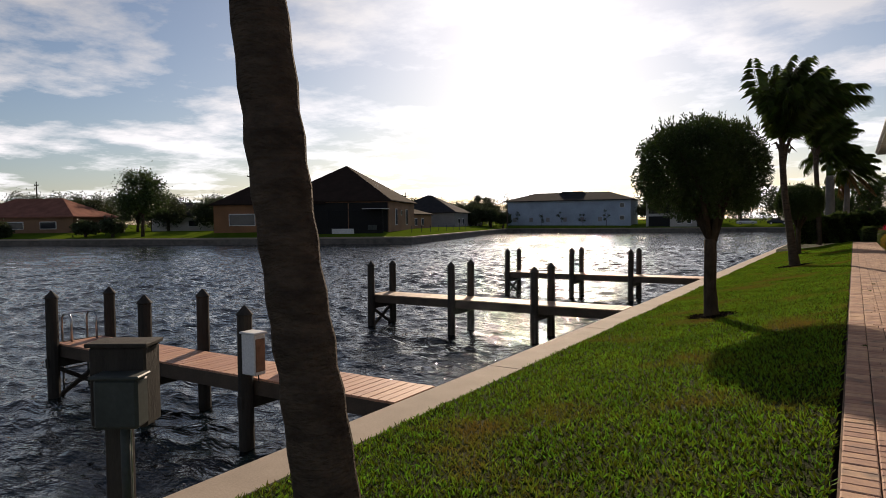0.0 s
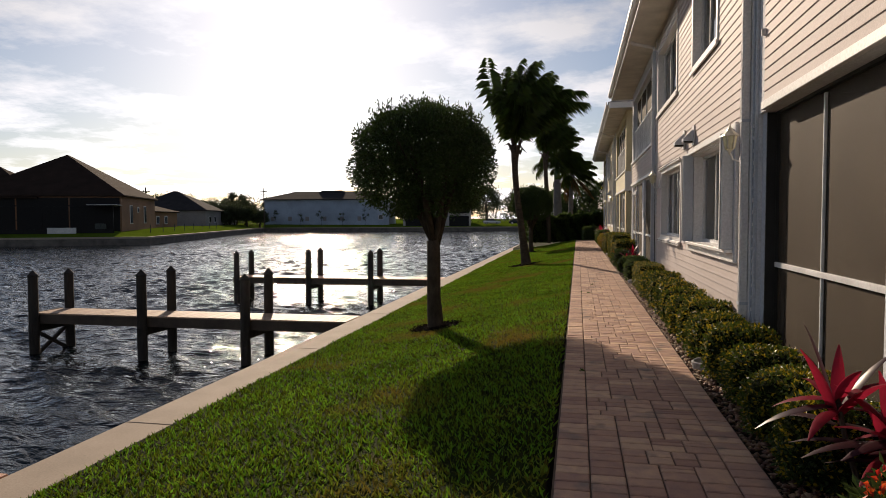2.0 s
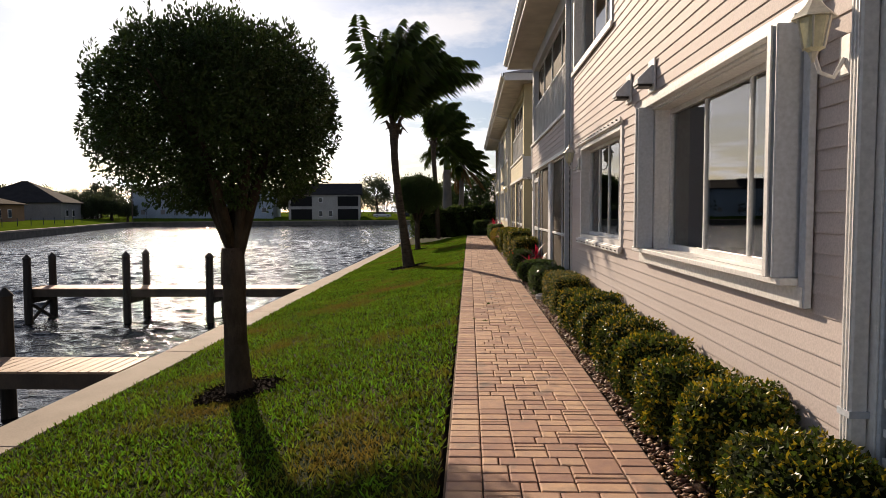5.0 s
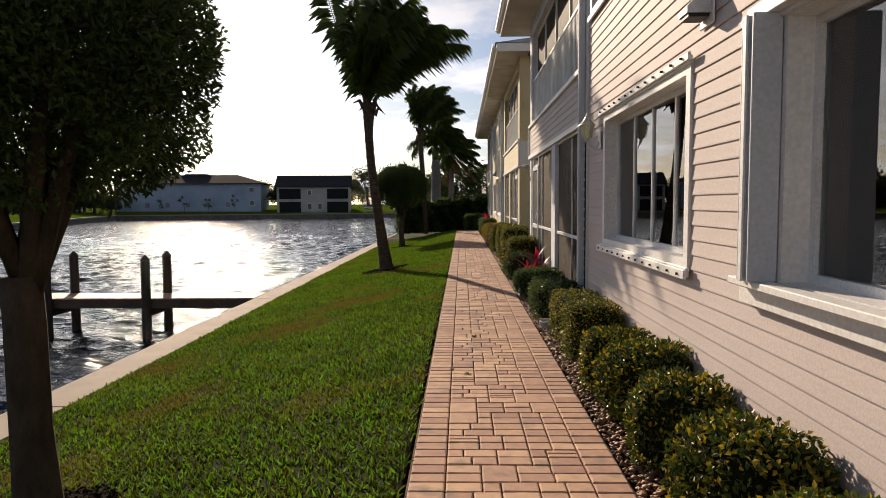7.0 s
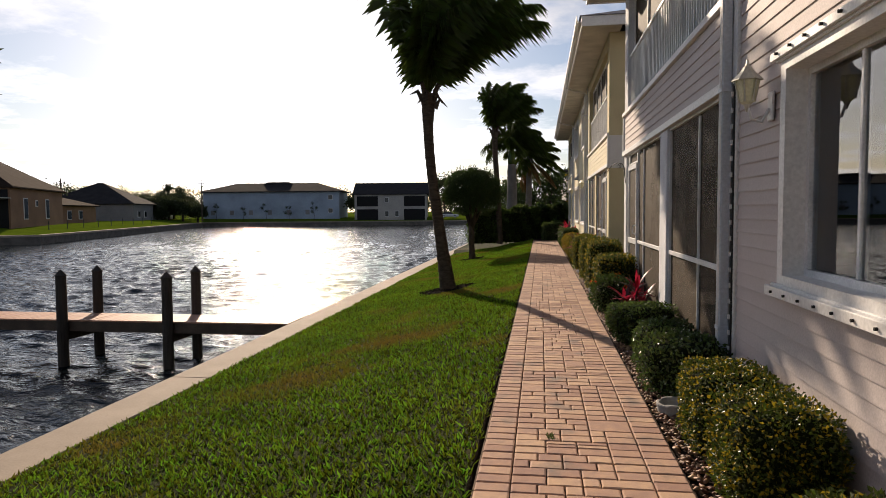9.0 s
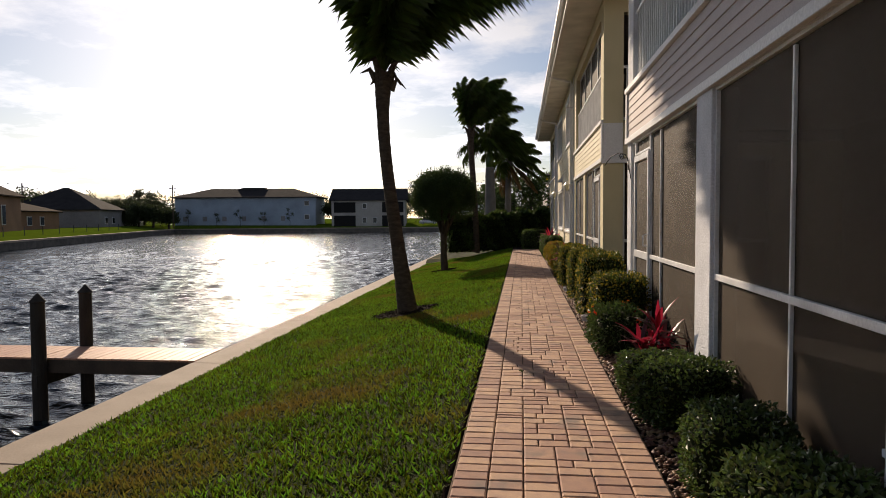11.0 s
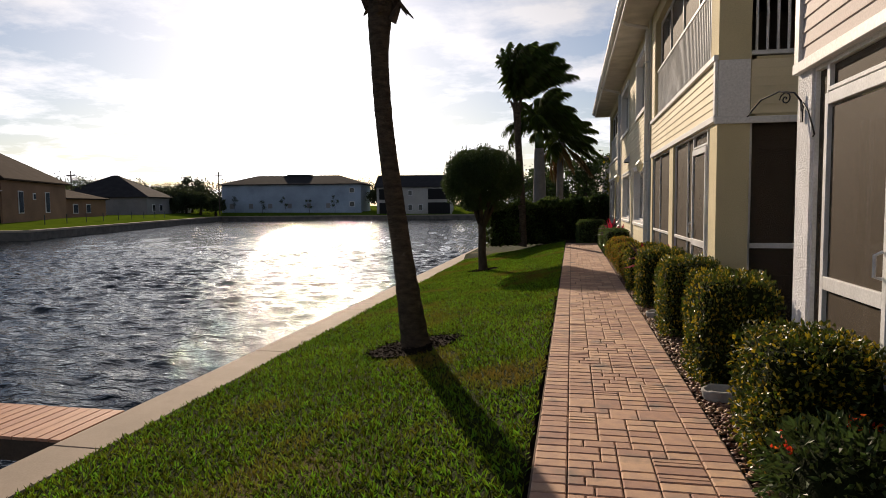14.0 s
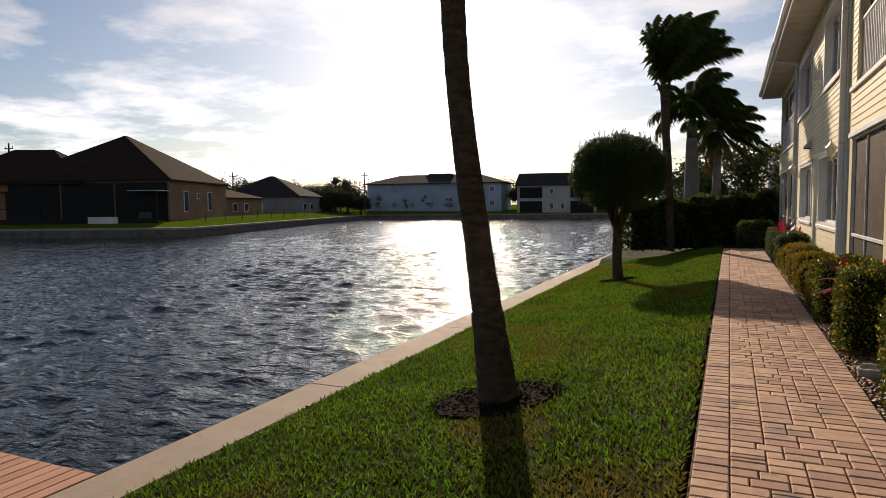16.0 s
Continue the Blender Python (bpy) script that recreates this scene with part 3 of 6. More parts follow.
# ---- condominium buildings ----
def spans(a, b, holes):
    """What is left of a..b between the holes."""
    out = []
    for h0, h1 in sorted(holes):
        if h0 > a:
            out.append((a, min(h0, b)))
        a = max(a, h1)
    if a < b:
        out.append((a, b))
    return [(p, q) for p, q in out if q - p > 0.02]


BOARD = 0.1035
board_cache = {}


def board(length, material):
    """A lap board along y, its foot proud of its head."""
    key = (round(length, 2), material)
    if key not in board_cache:
        bm = bmesh.new()
        prism(bm, [(0.0, BOARD + 0.004), (-0.004, BOARD + 0.004), (-0.011, 0.035), (-0.014, 0.010), (-0.014, 0.0), (-0.008, 0.004), (0.0, 0.0)], "y", 0, length)
        me = bpy.data.meshes.new("siding_board")
        bm.to_mesh(me), bm.free()
        me.materials.append(M[material])
        board_cache[key] = me
    return board_cache[key]


def siding(parent, v0, v1, z0, z1, holes, material, x=0.0):
    """Boards on the wall x between v0..v1 and z0..z1, cut round holes (v0, v1, z0, z1)."""
    z = z0
    while z < z1 - 0.02:
        cut = [(h[0], h[1]) for h in holes if h[2] < z + BOARD * 0.7 and h[3] > z + BOARD * 0.3]
        for a, b in spans(v0, v1, cut):
            ob = new("siding_board", board(b - a, material))
            ob.parent, ob.location = parent, (x, a, z)
        z += BOARD


def pierced(bm, x0, x1, v0, v1, z0, z1, holes):
    """A wall slab with openings right through it."""
    vs = sorted({v0, v1, *[h[0] for h in holes], *[h[1] for h in holes]})
    zs = sorted({z0, z1, *[h[2] for h in holes], *[h[3] for h in holes]})
    for a, b in zip(vs, vs[1:]):
        run = []
        for c, d in zip(zs, zs[1:]):
            m = ((a + b) / 2, (c + d) / 2)
            if not any(h[0] < m[0] < h[1] and h[2] < m[1] < h[3] for h in holes):
                if run and abs(run[-1][1] - c) < 1e-6:
                    run[-1][1] = d
                else:
                    run.append([c, d])
        for c, d in run:
            box(bm, x0, x1, a, b, c, d)


def frame_bm(x0, x1, v0, v1, z0, z1, w):
    bm = boxes((x0, x1, v0, v0 + w, z0, z1), (x0, x1, v1 - w, v1, z0, z1), (x0, x1, v0 + w, v1 - w, z0, z0 + w), (x0, x1, v0 + w, v1 - w, z1 - w, z1))
    bmesh.ops.remove_doubles(bm, verts=bm.verts[:], dist=0.0005)
    return bm


def window(b, name, v0, v1, z0, z1, panes=3, ledge=True):
    """A sliding window deep in its opening: frame, panes, stiles, ledge and curtain."""
    ob = part(name, frame_bm(0.10, 0.16, v0, v1, z0, z1, 0.055), "frame_white", b)
    w = (v1 - v0 - 0.11) / panes
    for i in range(panes):
        a = v0 + 0.055 + i * w
        p = part("pane", boxes((0.128, 0.134, a, a + w, z0 + 0.055, z1 - 0.055)), "glass", ob)
        p.visible_shadow = False
        if i:
            part("stile", boxes((0.112, 0.145, a - 0.015, a + 0.015, z0 + 0.055, z1 - 0.055), bevel=0.004), "frame_white", ob)
    part("reveal", frame_bm(-0.03, 0.10, v0 - 0.075, v1 + 0.075, z0 - 0.075, z1 + 0.075, 0.087), "trim_white", ob)
    if ledge:
        part("sill", boxes((-0.055, -0.03, v0 - 0.12, v1 + 0.12, z0 - 0.115, z0 - 0.045), bevel=0.006), "trim_white", ob)
        part("head", boxes((-0.05, -0.03, v0 - 0.12, v1 + 0.12, z1 + 0.045, z1 + 0.10), bevel=0.006), "trim_white", ob)
    bm = bmesh.new()                               # curtain in folds behind one side
    n = 14
    pts = [(0.34 + 0.03 * (i % 2), v0 + 0.03 + (v1 - v0) * 0.38 * i / n) for i in range(n + 1)]
    prism(bm, pts + [(x + 0.02, v) for x, v in reversed(pts)], "x", z0 - 0.03, z1 + 0.03)
    for v in bm.verts:
        v.co = Vector((v.co.y, v.co.z, v.co.x))
    part("curtain", bm, "curtain", ob)
    return ob


def screen_bay(b, v0, v1, z0, z1, rail, mullions, frame_m="frame_white", x=0.02):
    """A screened opening: dark edge frame, white mullions, a middle rail, screen cloth."""
    ob = part("screen_bay", frame_bm(x, x + 0.06, v0, v1, z0, z1, 0.024), frame_m, b)
    part("screen_cloth", boxes((x + 0.028, x + 0.031, v0 + 0.03, v1 - 0.03, z0 + 0.03, z1 - 0.03)), "screen", ob)
    for v in mullions:
        part("mullion", boxes((x + 0.002, x + 0.026, v - 0.011, v + 0.011, z0 + 0.05, z1 - 0.05), bevel=0.003), "frame_white", ob)
    if rail:
        part("rail", boxes((x - 0.002, x + 0.027, v0 + 0.025, v1 - 0.025, rail - 0.024, rail + 0.024), bevel=0.003), "frame_white", ob)
    return ob


def screen_door(b, v0, v1, z1, handle_v):
    ob = part("screen_door", boxes((0.0, 0.05, v0, v0 + 0.055, 0.03, z1), (0.0, 0.05, v1 - 0.055, v1, 0.03, z1), (0.0, 0.05, v0 + 0.055, v1 - 0.055, z1 - 0.08, z1),
                                   (0.0, 0.05, v0 + 0.055, v1 - 0.055, 0.95, 1.04), (0.0, 0.05, v0 + 0.055, v1 - 0.055, 0.03, 0.15), bevel=0.003), "frame_white", b, "white aluminium screen door")
    part("screen_cloth", boxes((0.024, 0.027, v0 + 0.07, v1 - 0.07, 0.14, z1 - 0.1)), "screen", ob)
    part("handle", tubes(([(-0.005, handle_v, 1.12), (-0.045, handle_v, 1.13), (-0.045, handle_v, 1.25), (-0.005, handle_v, 1.27)], 0.011), sides=6), "frame_white", ob, "white pull handle")
    return ob


def railing(b, v0, v1, z0, z1, x=0.035):
    ob = part("railing", boxes((x, x + 0.05, v0, v1, z1 - 0.05, z1), (x, x + 0.05, v0, v1, z0 + 0.02, z0 + 0.07), bevel=0.004), "frame_white", b, "white aluminium picket railing")
    n = int((v1 - v0) / 0.115)
    me = None
    for i in range(n):
        v = v0 + (i + 0.5) * (v1 - v0) / n
        if me is None:
            bm = boxes((x + 0.012, x + 0.036, -0.012, 0.012, z0 + 0.07, z1 - 0.05))
            me = bpy.data.meshes.new("picket")
            bm.to_mesh(me), bm.free()
            me.materials.append(M["frame_white"])
        o = new("picket", me)
        o.parent, o.location = ob, (0, v, 0)
    return ob


LEN, TOP, BAND0, BAND1 = 22.2, 5.52, 2.50, 3.24


def building(y0, sid, stucco, label, shutters):
    b = root("condominium", WALL, y0, 0, label, "building")
    w_low = [(7.50, 10.10, 1.09, 2.40), (11.50, 14.10, 1.09, 2.40)]
    w_up = [(7.55, 9.75, 3.80, 5.12), (12.1, 14.9, 3.80, 5.12)]
    lan = [(0.0, 6.35), (15.35, LEN)]
    lan_holes = [(0.42, 6.25, 0.0, BAND0), (15.45, LEN - 0.29, 0.0, BAND0), (0.42, 5.95, BAND1, 5.22), (15.75, LEN - 0.42, BAND1, 5.22)]
    if shutters:                                    # closed-in upper porch with a small window
        lan_holes[0] = (0.42, 6.58, 0.0, BAND0)
        lan_holes[2] = (3.6, 5.3, 3.80, 5.12)
        w_up[0] = (8.6, 10.4, 3.80, 5.12)
    bm = bmesh.new()
    pierced(bm, 0.0, 0.20, 0.0, LEN, -0.1, TOP, w_low + w_up + lan_holes)
    bmesh.ops.remove_doubles(bm, verts=bm.verts[:], dist=0.0005)
    wall = part("wall", bm, stucco, b)
    # ends, back, floors between storeys, inner partitions
    bm = bmesh.new()
    for v0, s in ((0.0, 1), (LEN - 0.2, -1)):       # end walls with open porch sides
        box(bm, 0.36, 0.56 - 0.14, v0, v0 + 0.2, BAND0, BAND1)
    for v0 in (0.0, LEN - 0.2):
        box(bm, 0.20, 0.36, v0, v0 + 0.2, -0.1, TOP)
        box(bm, 0.36, 3.0, v0, v0 + 0.2, BAND0, BAND1)
        box(bm, 0.36, 3.0, v0, v0 + 0.2, 5.22, TOP)
        box(bm, 3.0, 12.0, v0, v0 + 0.2, -0.1, TOP)
    box(bm, 11.8, 12.0, 0.2, LEN - 0.2, -0.1, TOP)
    part("end_wall", bm, stucco, b)
    part("inner_wall", boxes((2.8, 3.0, 0.2, 6.35, -0.05, TOP), (2.8, 3.0, 15.35, LEN - 0.2, -0.05, TOP), (0.2, 5.0, 6.35, 6.5, -0.05, TOP), (0.2, 5.0, 15.2, 15.35, -0.05, TOP), (4.8, 5.0, 6.5, 15.2, -0.05, TOP)), "inner", b)
    part("floor_slab", boxes((0.2, 11.8, 0.2, LEN - 0.2, BAND0 + 0.14, BAND1 - 0.25), (0.0, 11.8, 0.2, LEN - 0.2, -0.12, 0.03), (0.2, 11.8, 0.2, LEN - 0.2, TOP - 0.08, TOP - 0.02)), "inner_floor", b)
    # siding boards
    holes = [(h[0] - 0.075, h[1] + 0.075, h[2] - 0.075, h[3] + 0.075) for h in w_low + w_up]
    siding(wall, 6.85, 15.10, 0.10, TOP, holes, sid)
    if shutters:
        h = lan_holes[2]
        siding(wall, 0.1, 6.38, BAND0 + 0.08, TOP, [(h[0] - 0.075, h[1] + 0.075, h[2] - 0.075, h[3] + 0.075)], sid)
    else:
        siding(wall, 0.1, 6.38, BAND0 + 0.08, BAND1 - 0.03, [], sid)
        siding(wall, 5.98, 6.38, BAND1 - 0.03, TOP, [], sid)
    siding(wall, 15.36, LEN - 0.1, BAND0 + 0.08, BAND1 - 0.03, [], sid)
    siding(wall, 15.36, 15.72, BAND1 - 0.03, TOP, [], sid)
    for v0 in (-0.0,):                               # the porch ends carry boards too
        z = BAND0 + 0.08
        while z < BAND1 - 0.06:
            ob = new("siding_board", board(2.6, sid))
            ob.parent = wall
            ob.matrix_basis = Matrix(((0, 1, 0, 0.36), (1, 0, 0, v0), (0, 0, 1, z), (0, 0, 0, 1)))
            z += BOARD
    # trims: porch heads, corner boards, band edges
    for v0, v1 in lan:
        part("porch_head", boxes((-0.045, 0.0, v0, v1, BAND0, BAND0 + 0.08), bevel=0.005), "trim_white", b)
        part("band_cap", boxes((-0.05, 0.0, v0 if shutters is False or v0 > 5 else v1 - 0.02, v1, BAND1 - 0.03, BAND1 + 0.04), bevel=0.005), "trim_white", b)
    for v in (0.0, LEN - 0.10):
        part("corner_board", boxes((-0.035, 0.0, v, v + 0.10, BAND0 + 0.08, BAND1 - 0.03), bevel=0.005), "trim_white", b)
    part("corner_board", boxes((0.0, 0.35, -0.03, 0.0, BAND0 + 0.05, BAND1 - 0.03), bevel=0.005), "trim_white", b)
    part("band_foot", boxes((-0.04, 2.95, -0.035, -0.001, BAND0 - 0.03, BAND0 + 0.05), bevel=0.005), "trim_white", b)
    part("corner_board", boxes((-0.035, 0.0, 6.72, 6.85, 0.05, TOP), bevel=0.005), "trim_white", b)
    part("corner_board", boxes((-0.035, 0.0, 15.10, 15.34, 0.05, TOP), bevel=0.005), "trim_white", b)
    part("shutter_track", boxes((-0.03, 0.0, 6.59, 6.62, 0.05, BAND0 if not shutters else TOP), (-0.03, 0.0, 6.69, 6.715, 0.05, BAND0 if not shutters else TOP), bevel=0.004), "trim_grey", b)
    if shutters:
        part("track_groove", boxes((-0.004, 0.0, 6.622, 6.688, 0.05, BAND0)), "frame_dark", b)
    for i in range(18):                              # bright bolt heads down the shutter track
        part("track_bolt", boxes((-0.028, -0.005, 6.64, 6.67, 0.25 + i * 0.125, 0.285 + i * 0.125)), "frame_white", b) if shutters else None
    if shutters:                                     # a second track beside the far downspout
        part("shutter_track", boxes((-0.05, -0.036, 15.12, 15.16, 0.3, BAND0), bevel=0.003), "frame_dark", b)
        for i in range(17):
            part("track_bolt", boxes((-0.062, -0.05, 15.125, 15.155, 0.4 + i * 0.125, 0.435 + i * 0.125)), "frame_white", b)
    # windows
    for i, h in enumerate(w_low):
        window(b, "window", *h, panes=4 if i else 3)
    for h in w_up:
        window(b, "window", *h, panes=3)
    if shutters:
        window(b, "window", *lan_holes[2], panes=2)
    # screened porches
    for lo, hi, door, post, other in ((0.42, 6.46 if shutters else 6.25, (0.66, 1.62), (3.30, 3.74), (2.10, 5.20)), (15.45, LEN - 0.29, (LEN - 1.52, LEN - 0.54), (LEN - 4.17, LEN - 3.72), (LEN - 2.10, 16.56))):
        part("post", boxes((-0.012, 0.2, post[0], post[1], 0.0, BAND0), bevel=0.008), stucco, b)
        d0, d1 = door
        near_lo = lo < 5
        segs = [(lo, post[0]), (post[1], hi)]
        for s0, s1 in segs:
            if s0 - 0.3 < d0 and d1 < s1 + 0.3:      # the bay that holds the door
                rest = (d1, s1) if near_lo else (s0, d0)
                bay = screen_bay(b, rest[0], rest[1], 0.03, BAND0, 1.0, [v for v in other if rest[0] < v < rest[1]])
                jamb = (lo, d0) if near_lo else (d1, hi)
                screen_bay(b, jamb[0], jamb[1], 0.03, BAND0, None, [])
                screen_bay(b, d0, d1, 2.30, BAND0, None, [])
                screen_door(b, d0 + 0.005, d1 - 0.005, 2.28, d1 - 0.05 if near_lo else d0 + 0.05)
            else:
                screen_bay(b, s0, s1, 0.03, BAND0, 1.0, [v for v in other if s0 < v < s1], "frame_dark" if shutters and near_lo else "frame_white", 0.13 if shutters and near_lo else 0.02)
                if shutters and near_lo:
                    # near-black jamb, blue-grey cover: reveal and downspout shade put into their colours
                    part("jamb", boxes((0.045, 0.13, s1 - 0.02, s1 - 0.001, 0.03, BAND0 - 0.01)), "frame_dark", b)
                    part("jamb_cover", boxes((0.04, 0.20, s1, 6.58, 0.03, BAND0)), "trim_grey", b) if s1 > 6 else None
    for lo, hi in ([] if shutters else [(0.42, 5.95)]) + [(15.75, LEN - 0.42)]:
        railing(b, lo, hi, BAND1 + 0.02, BAND1 + 1.02)
        n = 4
        up = part("upper_screen", frame_bm(0.10, 0.15, lo, hi, BAND1 + 0.01, 5.22, 0.05), "frame_white", b)
        part("screen_cloth", boxes((0.124, 0.127, lo + 0.05, hi - 0.05, BAND1 + 0.06, 5.17)), "screen", up)
        for i in range(1, n):
            v = lo + (hi - lo) * i / n
            part("mullion", boxes((0.095, 0.14, v - 0.022, v + 0.022, BAND1 + 0.06, 5.17)), "frame_white", up)
    # open porch end, screened below and railed above
    end = part("end_screen", boxes((0.36, 3.0, 0.06, 0.11, 1.0, 1.06), (1.66, 1.70, 0.06, 0.11, 0.03, BAND0), (0.36, 0.40, 0.06, 0.11, 0.03, BAND0), bevel=0.003), "frame_white", b)
    part("screen_cloth", boxes((0.37, 2.9, 0.084, 0.087, 0.03, BAND0)), "screen", end)
    pk = part("end_railing", boxes((0.36, 3.0, 0.05, 0.10, BAND1 + 0.98, BAND1 + 1.03), (0.36, 3.0, 0.05, 0.10, BAND1 + 0.03, BAND1 + 0.08), bevel=0.003), "frame_white", b)
    for i in range(22):
        part("picket", boxes((0.42 + i * 0.115, 0.445 + i * 0.115, 0.062, 0.087, BAND1 + 0.08, BAND1 + 0.98)), "frame_white", pk)
    # eave, gutter, downspouts
    part("soffit", boxes((-0.62, 0.22, -0.62, LEN + 0.62, TOP, TOP + 0.03), bevel=0.004), "soffit", b)
    part("fascia", boxes((-0.66, -0.62, -0.66, LEN + 0.66, TOP - 0.02, TOP + 0.20), (-0.62, 12.6, -0.66, -0.62, TOP - 0.02, TOP + 0.20), (-0.62, 12.6, LEN + 0.62, LEN + 0.66, TOP - 0.02, TOP + 0.20), bevel=0.004), "trim_white", b)
    bm = bmesh.new()
    prism(bm, [(-0.66, TOP + 0.06), (-0.72, TOP + 0.06), (-0.77, TOP + 0.11), (-0.77, TOP + 0.20), (-0.75, TOP + 0.20), (-0.75, TOP + 0.12), (-0.71, TOP + 0.08), (-0.66, TOP + 0.08)], "y", -0.66, LEN + 0.66)
    part("gutter", bm, "trim_white", b, "white metal gutter")
    bm = bmesh.new()
    e, m2 = 0.70, 6.0
    q = [bm.verts.new(c) for c in ((-e, -e, TOP + 0.2), (12 + e, -e, TOP + 0.2), (12 + e, LEN + e, TOP + 0.2), (-e, LEN + e, TOP + 0.2))]
    r = [bm.verts.new((6, m2, TOP + 2.6)), bm.verts.new((6, LEN - m2, TOP + 2.6))]
    for f in ((q[0], q[1], r[0]), (q[1], q[2], r[1], r[0]), (q[2], q[3], r[1]), (q[3], q[0], r[0], r[1]), (q[3], q[2], q[1], q[0])):
        bm.faces.new(f)
    part("roof", bm, "roof_slate", b, "dark blue-grey shingle hip roof")
    for v in (6.80, 15.24):
        x = -0.115
        spout = part("downspout", boxes((x, x + 0.075, v - 0.04, v + 0.04, 0.15, TOP - 0.25), bevel=0.008), "trim_grey" if v > 10 else "trim_white", b, "ribbed metal downspout")
        part("elbow", tubes(([(-0.06, v, TOP - 0.27), (-0.10, v, TOP - 0.16), (-0.52, v, TOP - 0.06), (-0.70, v, TOP + 0.05)], 0.04), sides=6), "trim_white", spout)
        for i in range(3):
            part("rib", boxes((x - 0.006, x, v - 0.028 + i * 0.024, v - 0.020 + i * 0.024, 0.15, TOP - 0.26)), "trim_white", spout)
        for z in (0.55, 2.45, 4.6):
            part("strap", boxes((x - 0.008, 0.0, v - 0.048, v + 0.048, z, z + 0.03)), "trim_grey", spout)
    return b


near_condo = building(3.1, "siding_white", "stucco_white", "two-storey white vinyl-sided condominium with screened porches", True)
far_condo = building(28.1, "siding_cream", "stucco_cream", "two-storey cream vinyl-sided condominium with railed porches", False)


# ---- docks ----
def dock(y0, y1, x_end, posts, deck, label):
    d = root("dock", -4.74, y0, CAP, label, "dock", "docks along the seawall")
    n = int((-4.74 - x_end) / 0.142)
    bm = boxes((-0.136, -0.004, 0.0, y1 - y0, -0.035, -0.003), bevel=0.004)
    me = bpy.data.meshes.new("plank")
    bm.to_mesh(me), bm.free()
    me.materials.append(M[deck])
    rng = random.Random(int(y0))
    for i in range(n):
        o = new("plank", me)
        o.parent, o.matrix_basis = d, pose(-0.142 * i, 0, rng.uniform(-0.002, 0.002), 0, 0, rng.uniform(-0.15, 0.15))
    L = x_end + 4.74
    for v in (0.0, (y1 - y0) / 2 - 0.03, y1 - y0 - 0.06):
        part("stringer", boxes((L, 0.0, v, v + 0.06, -0.25, -0.036), bevel=0.004), "timber_brown", d)
    part("end_board", boxes((L - 0.045, L, 0.0, y1 - y0, -0.25, -0.004), bevel=0.004), "timber_brown", d)
    for j, px in enumerate(posts):
        for v in (-0.10, y1 - y0 + 0.10):
            top = 1.03 + 0.05 * math.sin(px * 3 + v * 5)
            bm = tubes(([(px + 4.74, v, -2.4), (px + 4.74, v, -0.5), (px + 4.74 + 0.01, v, top - 0.14)], [0.115, 0.11, 0.105]), sides=12)
            post = part("piling", bm, "timber", d, smooth=False)
            bm = tubes(([(px + 4.75, v, top - 0.15), (px + 4.75, v, top - 0.13), (px + 4.75, v, top)], [0.105, 0.128, 0.012]), sides=12)
            part("cap", bm, "timber", post, "dark pointed piling cap")
        part("cross_beam", boxes((px + 4.74 - 0.05, px + 4.74 + 0.05, -0.22, y1 - y0 + 0.22, -0.44, -0.25), bevel=0.006), "timber", d)
        if j == len(posts) - 1:
            for a, b in ((-0.05, y1 - y0 + 0.05), (y1 - y0 + 0.05, -0.05)):
                part("brace", tubes(([(px + 4.74 + (0.06 if a < 0 else -0.06), a, -0.45), (px + 4.74 + (0.06 if a < 0 else -0.06), b, -1.05)], 0.05), sides=4), "timber", d)
    return d


dock(6.33, 7.24, -12.75, (-7.32, -9.70, -12.60), "deck", "orange-brown plank dock on dark timber pilings")
dock(15.60, 16.50, -12.62, (-7.03, -9.58, -12.46), "deck_pale", "weathered pale plank dock on dark timber pilings")
dock(25.24, 26.18, -12.82, (-7.32, -9.74, -12.66), "deck", "salmon plank dock on dark timber pilings")

ladder = root("dock_ladder", -12.86, 6.78, CAP, "galvanised swim ladder hooked over the dock end", "ladder")
for v in (-0.24, 0.24):
    part("side_rail", tubes(([(0.34, v, 0.0), (0.34, v, 0.42), (0.28, v, 0.52), (0.08, v, 0.52), (0.0, v, 0.42), (0.0, v, -1.2)], 0.021), sides=8), "metal", ladder, smooth=True)
for z in (-0.25, -0.55, -0.85):
    part("rung", tubes(([(0.0, -0.24, z), (0.0, 0.24, z)], 0.019), sides=8), "metal", ladder)
part("top_rail", tubes(([(0.08, -0.24, 0.52), (0.08, 0.24, 0.52)], 0.016), sides=8), "metal", ladder)

cab = root("dock_cabinet", -6.98, 6.08, -0.58, "white utility cabinet with brown front on piling", "cabinet")
part("body", boxes((-0.12, 0.14, -0.10, 0.10, 0.0, 0.56), bevel=0.012), "trim_white", cab)
part("front", boxes((0.14, 0.155, -0.08, 0.08, 0.05, 0.5), bevel=0.004), "paper_brown", cab)
part("lid", boxes((-0.14, 0.17, -0.12, 0.12, 0.56, 0.59), bevel=0.008), "trim_white", cab)
part("bracket", boxes((-0.24, -0.12, 0.06, 0.14, 0.1, 0.45)), "metal_grey", cab)
part("cord", tubes(([(0.1, 0.0, 0.0), (0.11, 0.0, -0.12)], 0.008), sides=6), "iron", cab)

ped = root("power_pedestal", -4.42, 2.62, CAP, "weathered grey electrical pedestal standing on the seawall", "pedestal", rz=32)
part("back_box", boxes((-0.22, 0.19, 0.02, 0.26, 0.76, 1.34), bevel=0.015), "timber", ped, "brown weathered back box")
part("top_board", boxes((-0.24, 0.21, 0.0, 0.28, 1.34, 1.37), bevel=0.006), "timber", ped)
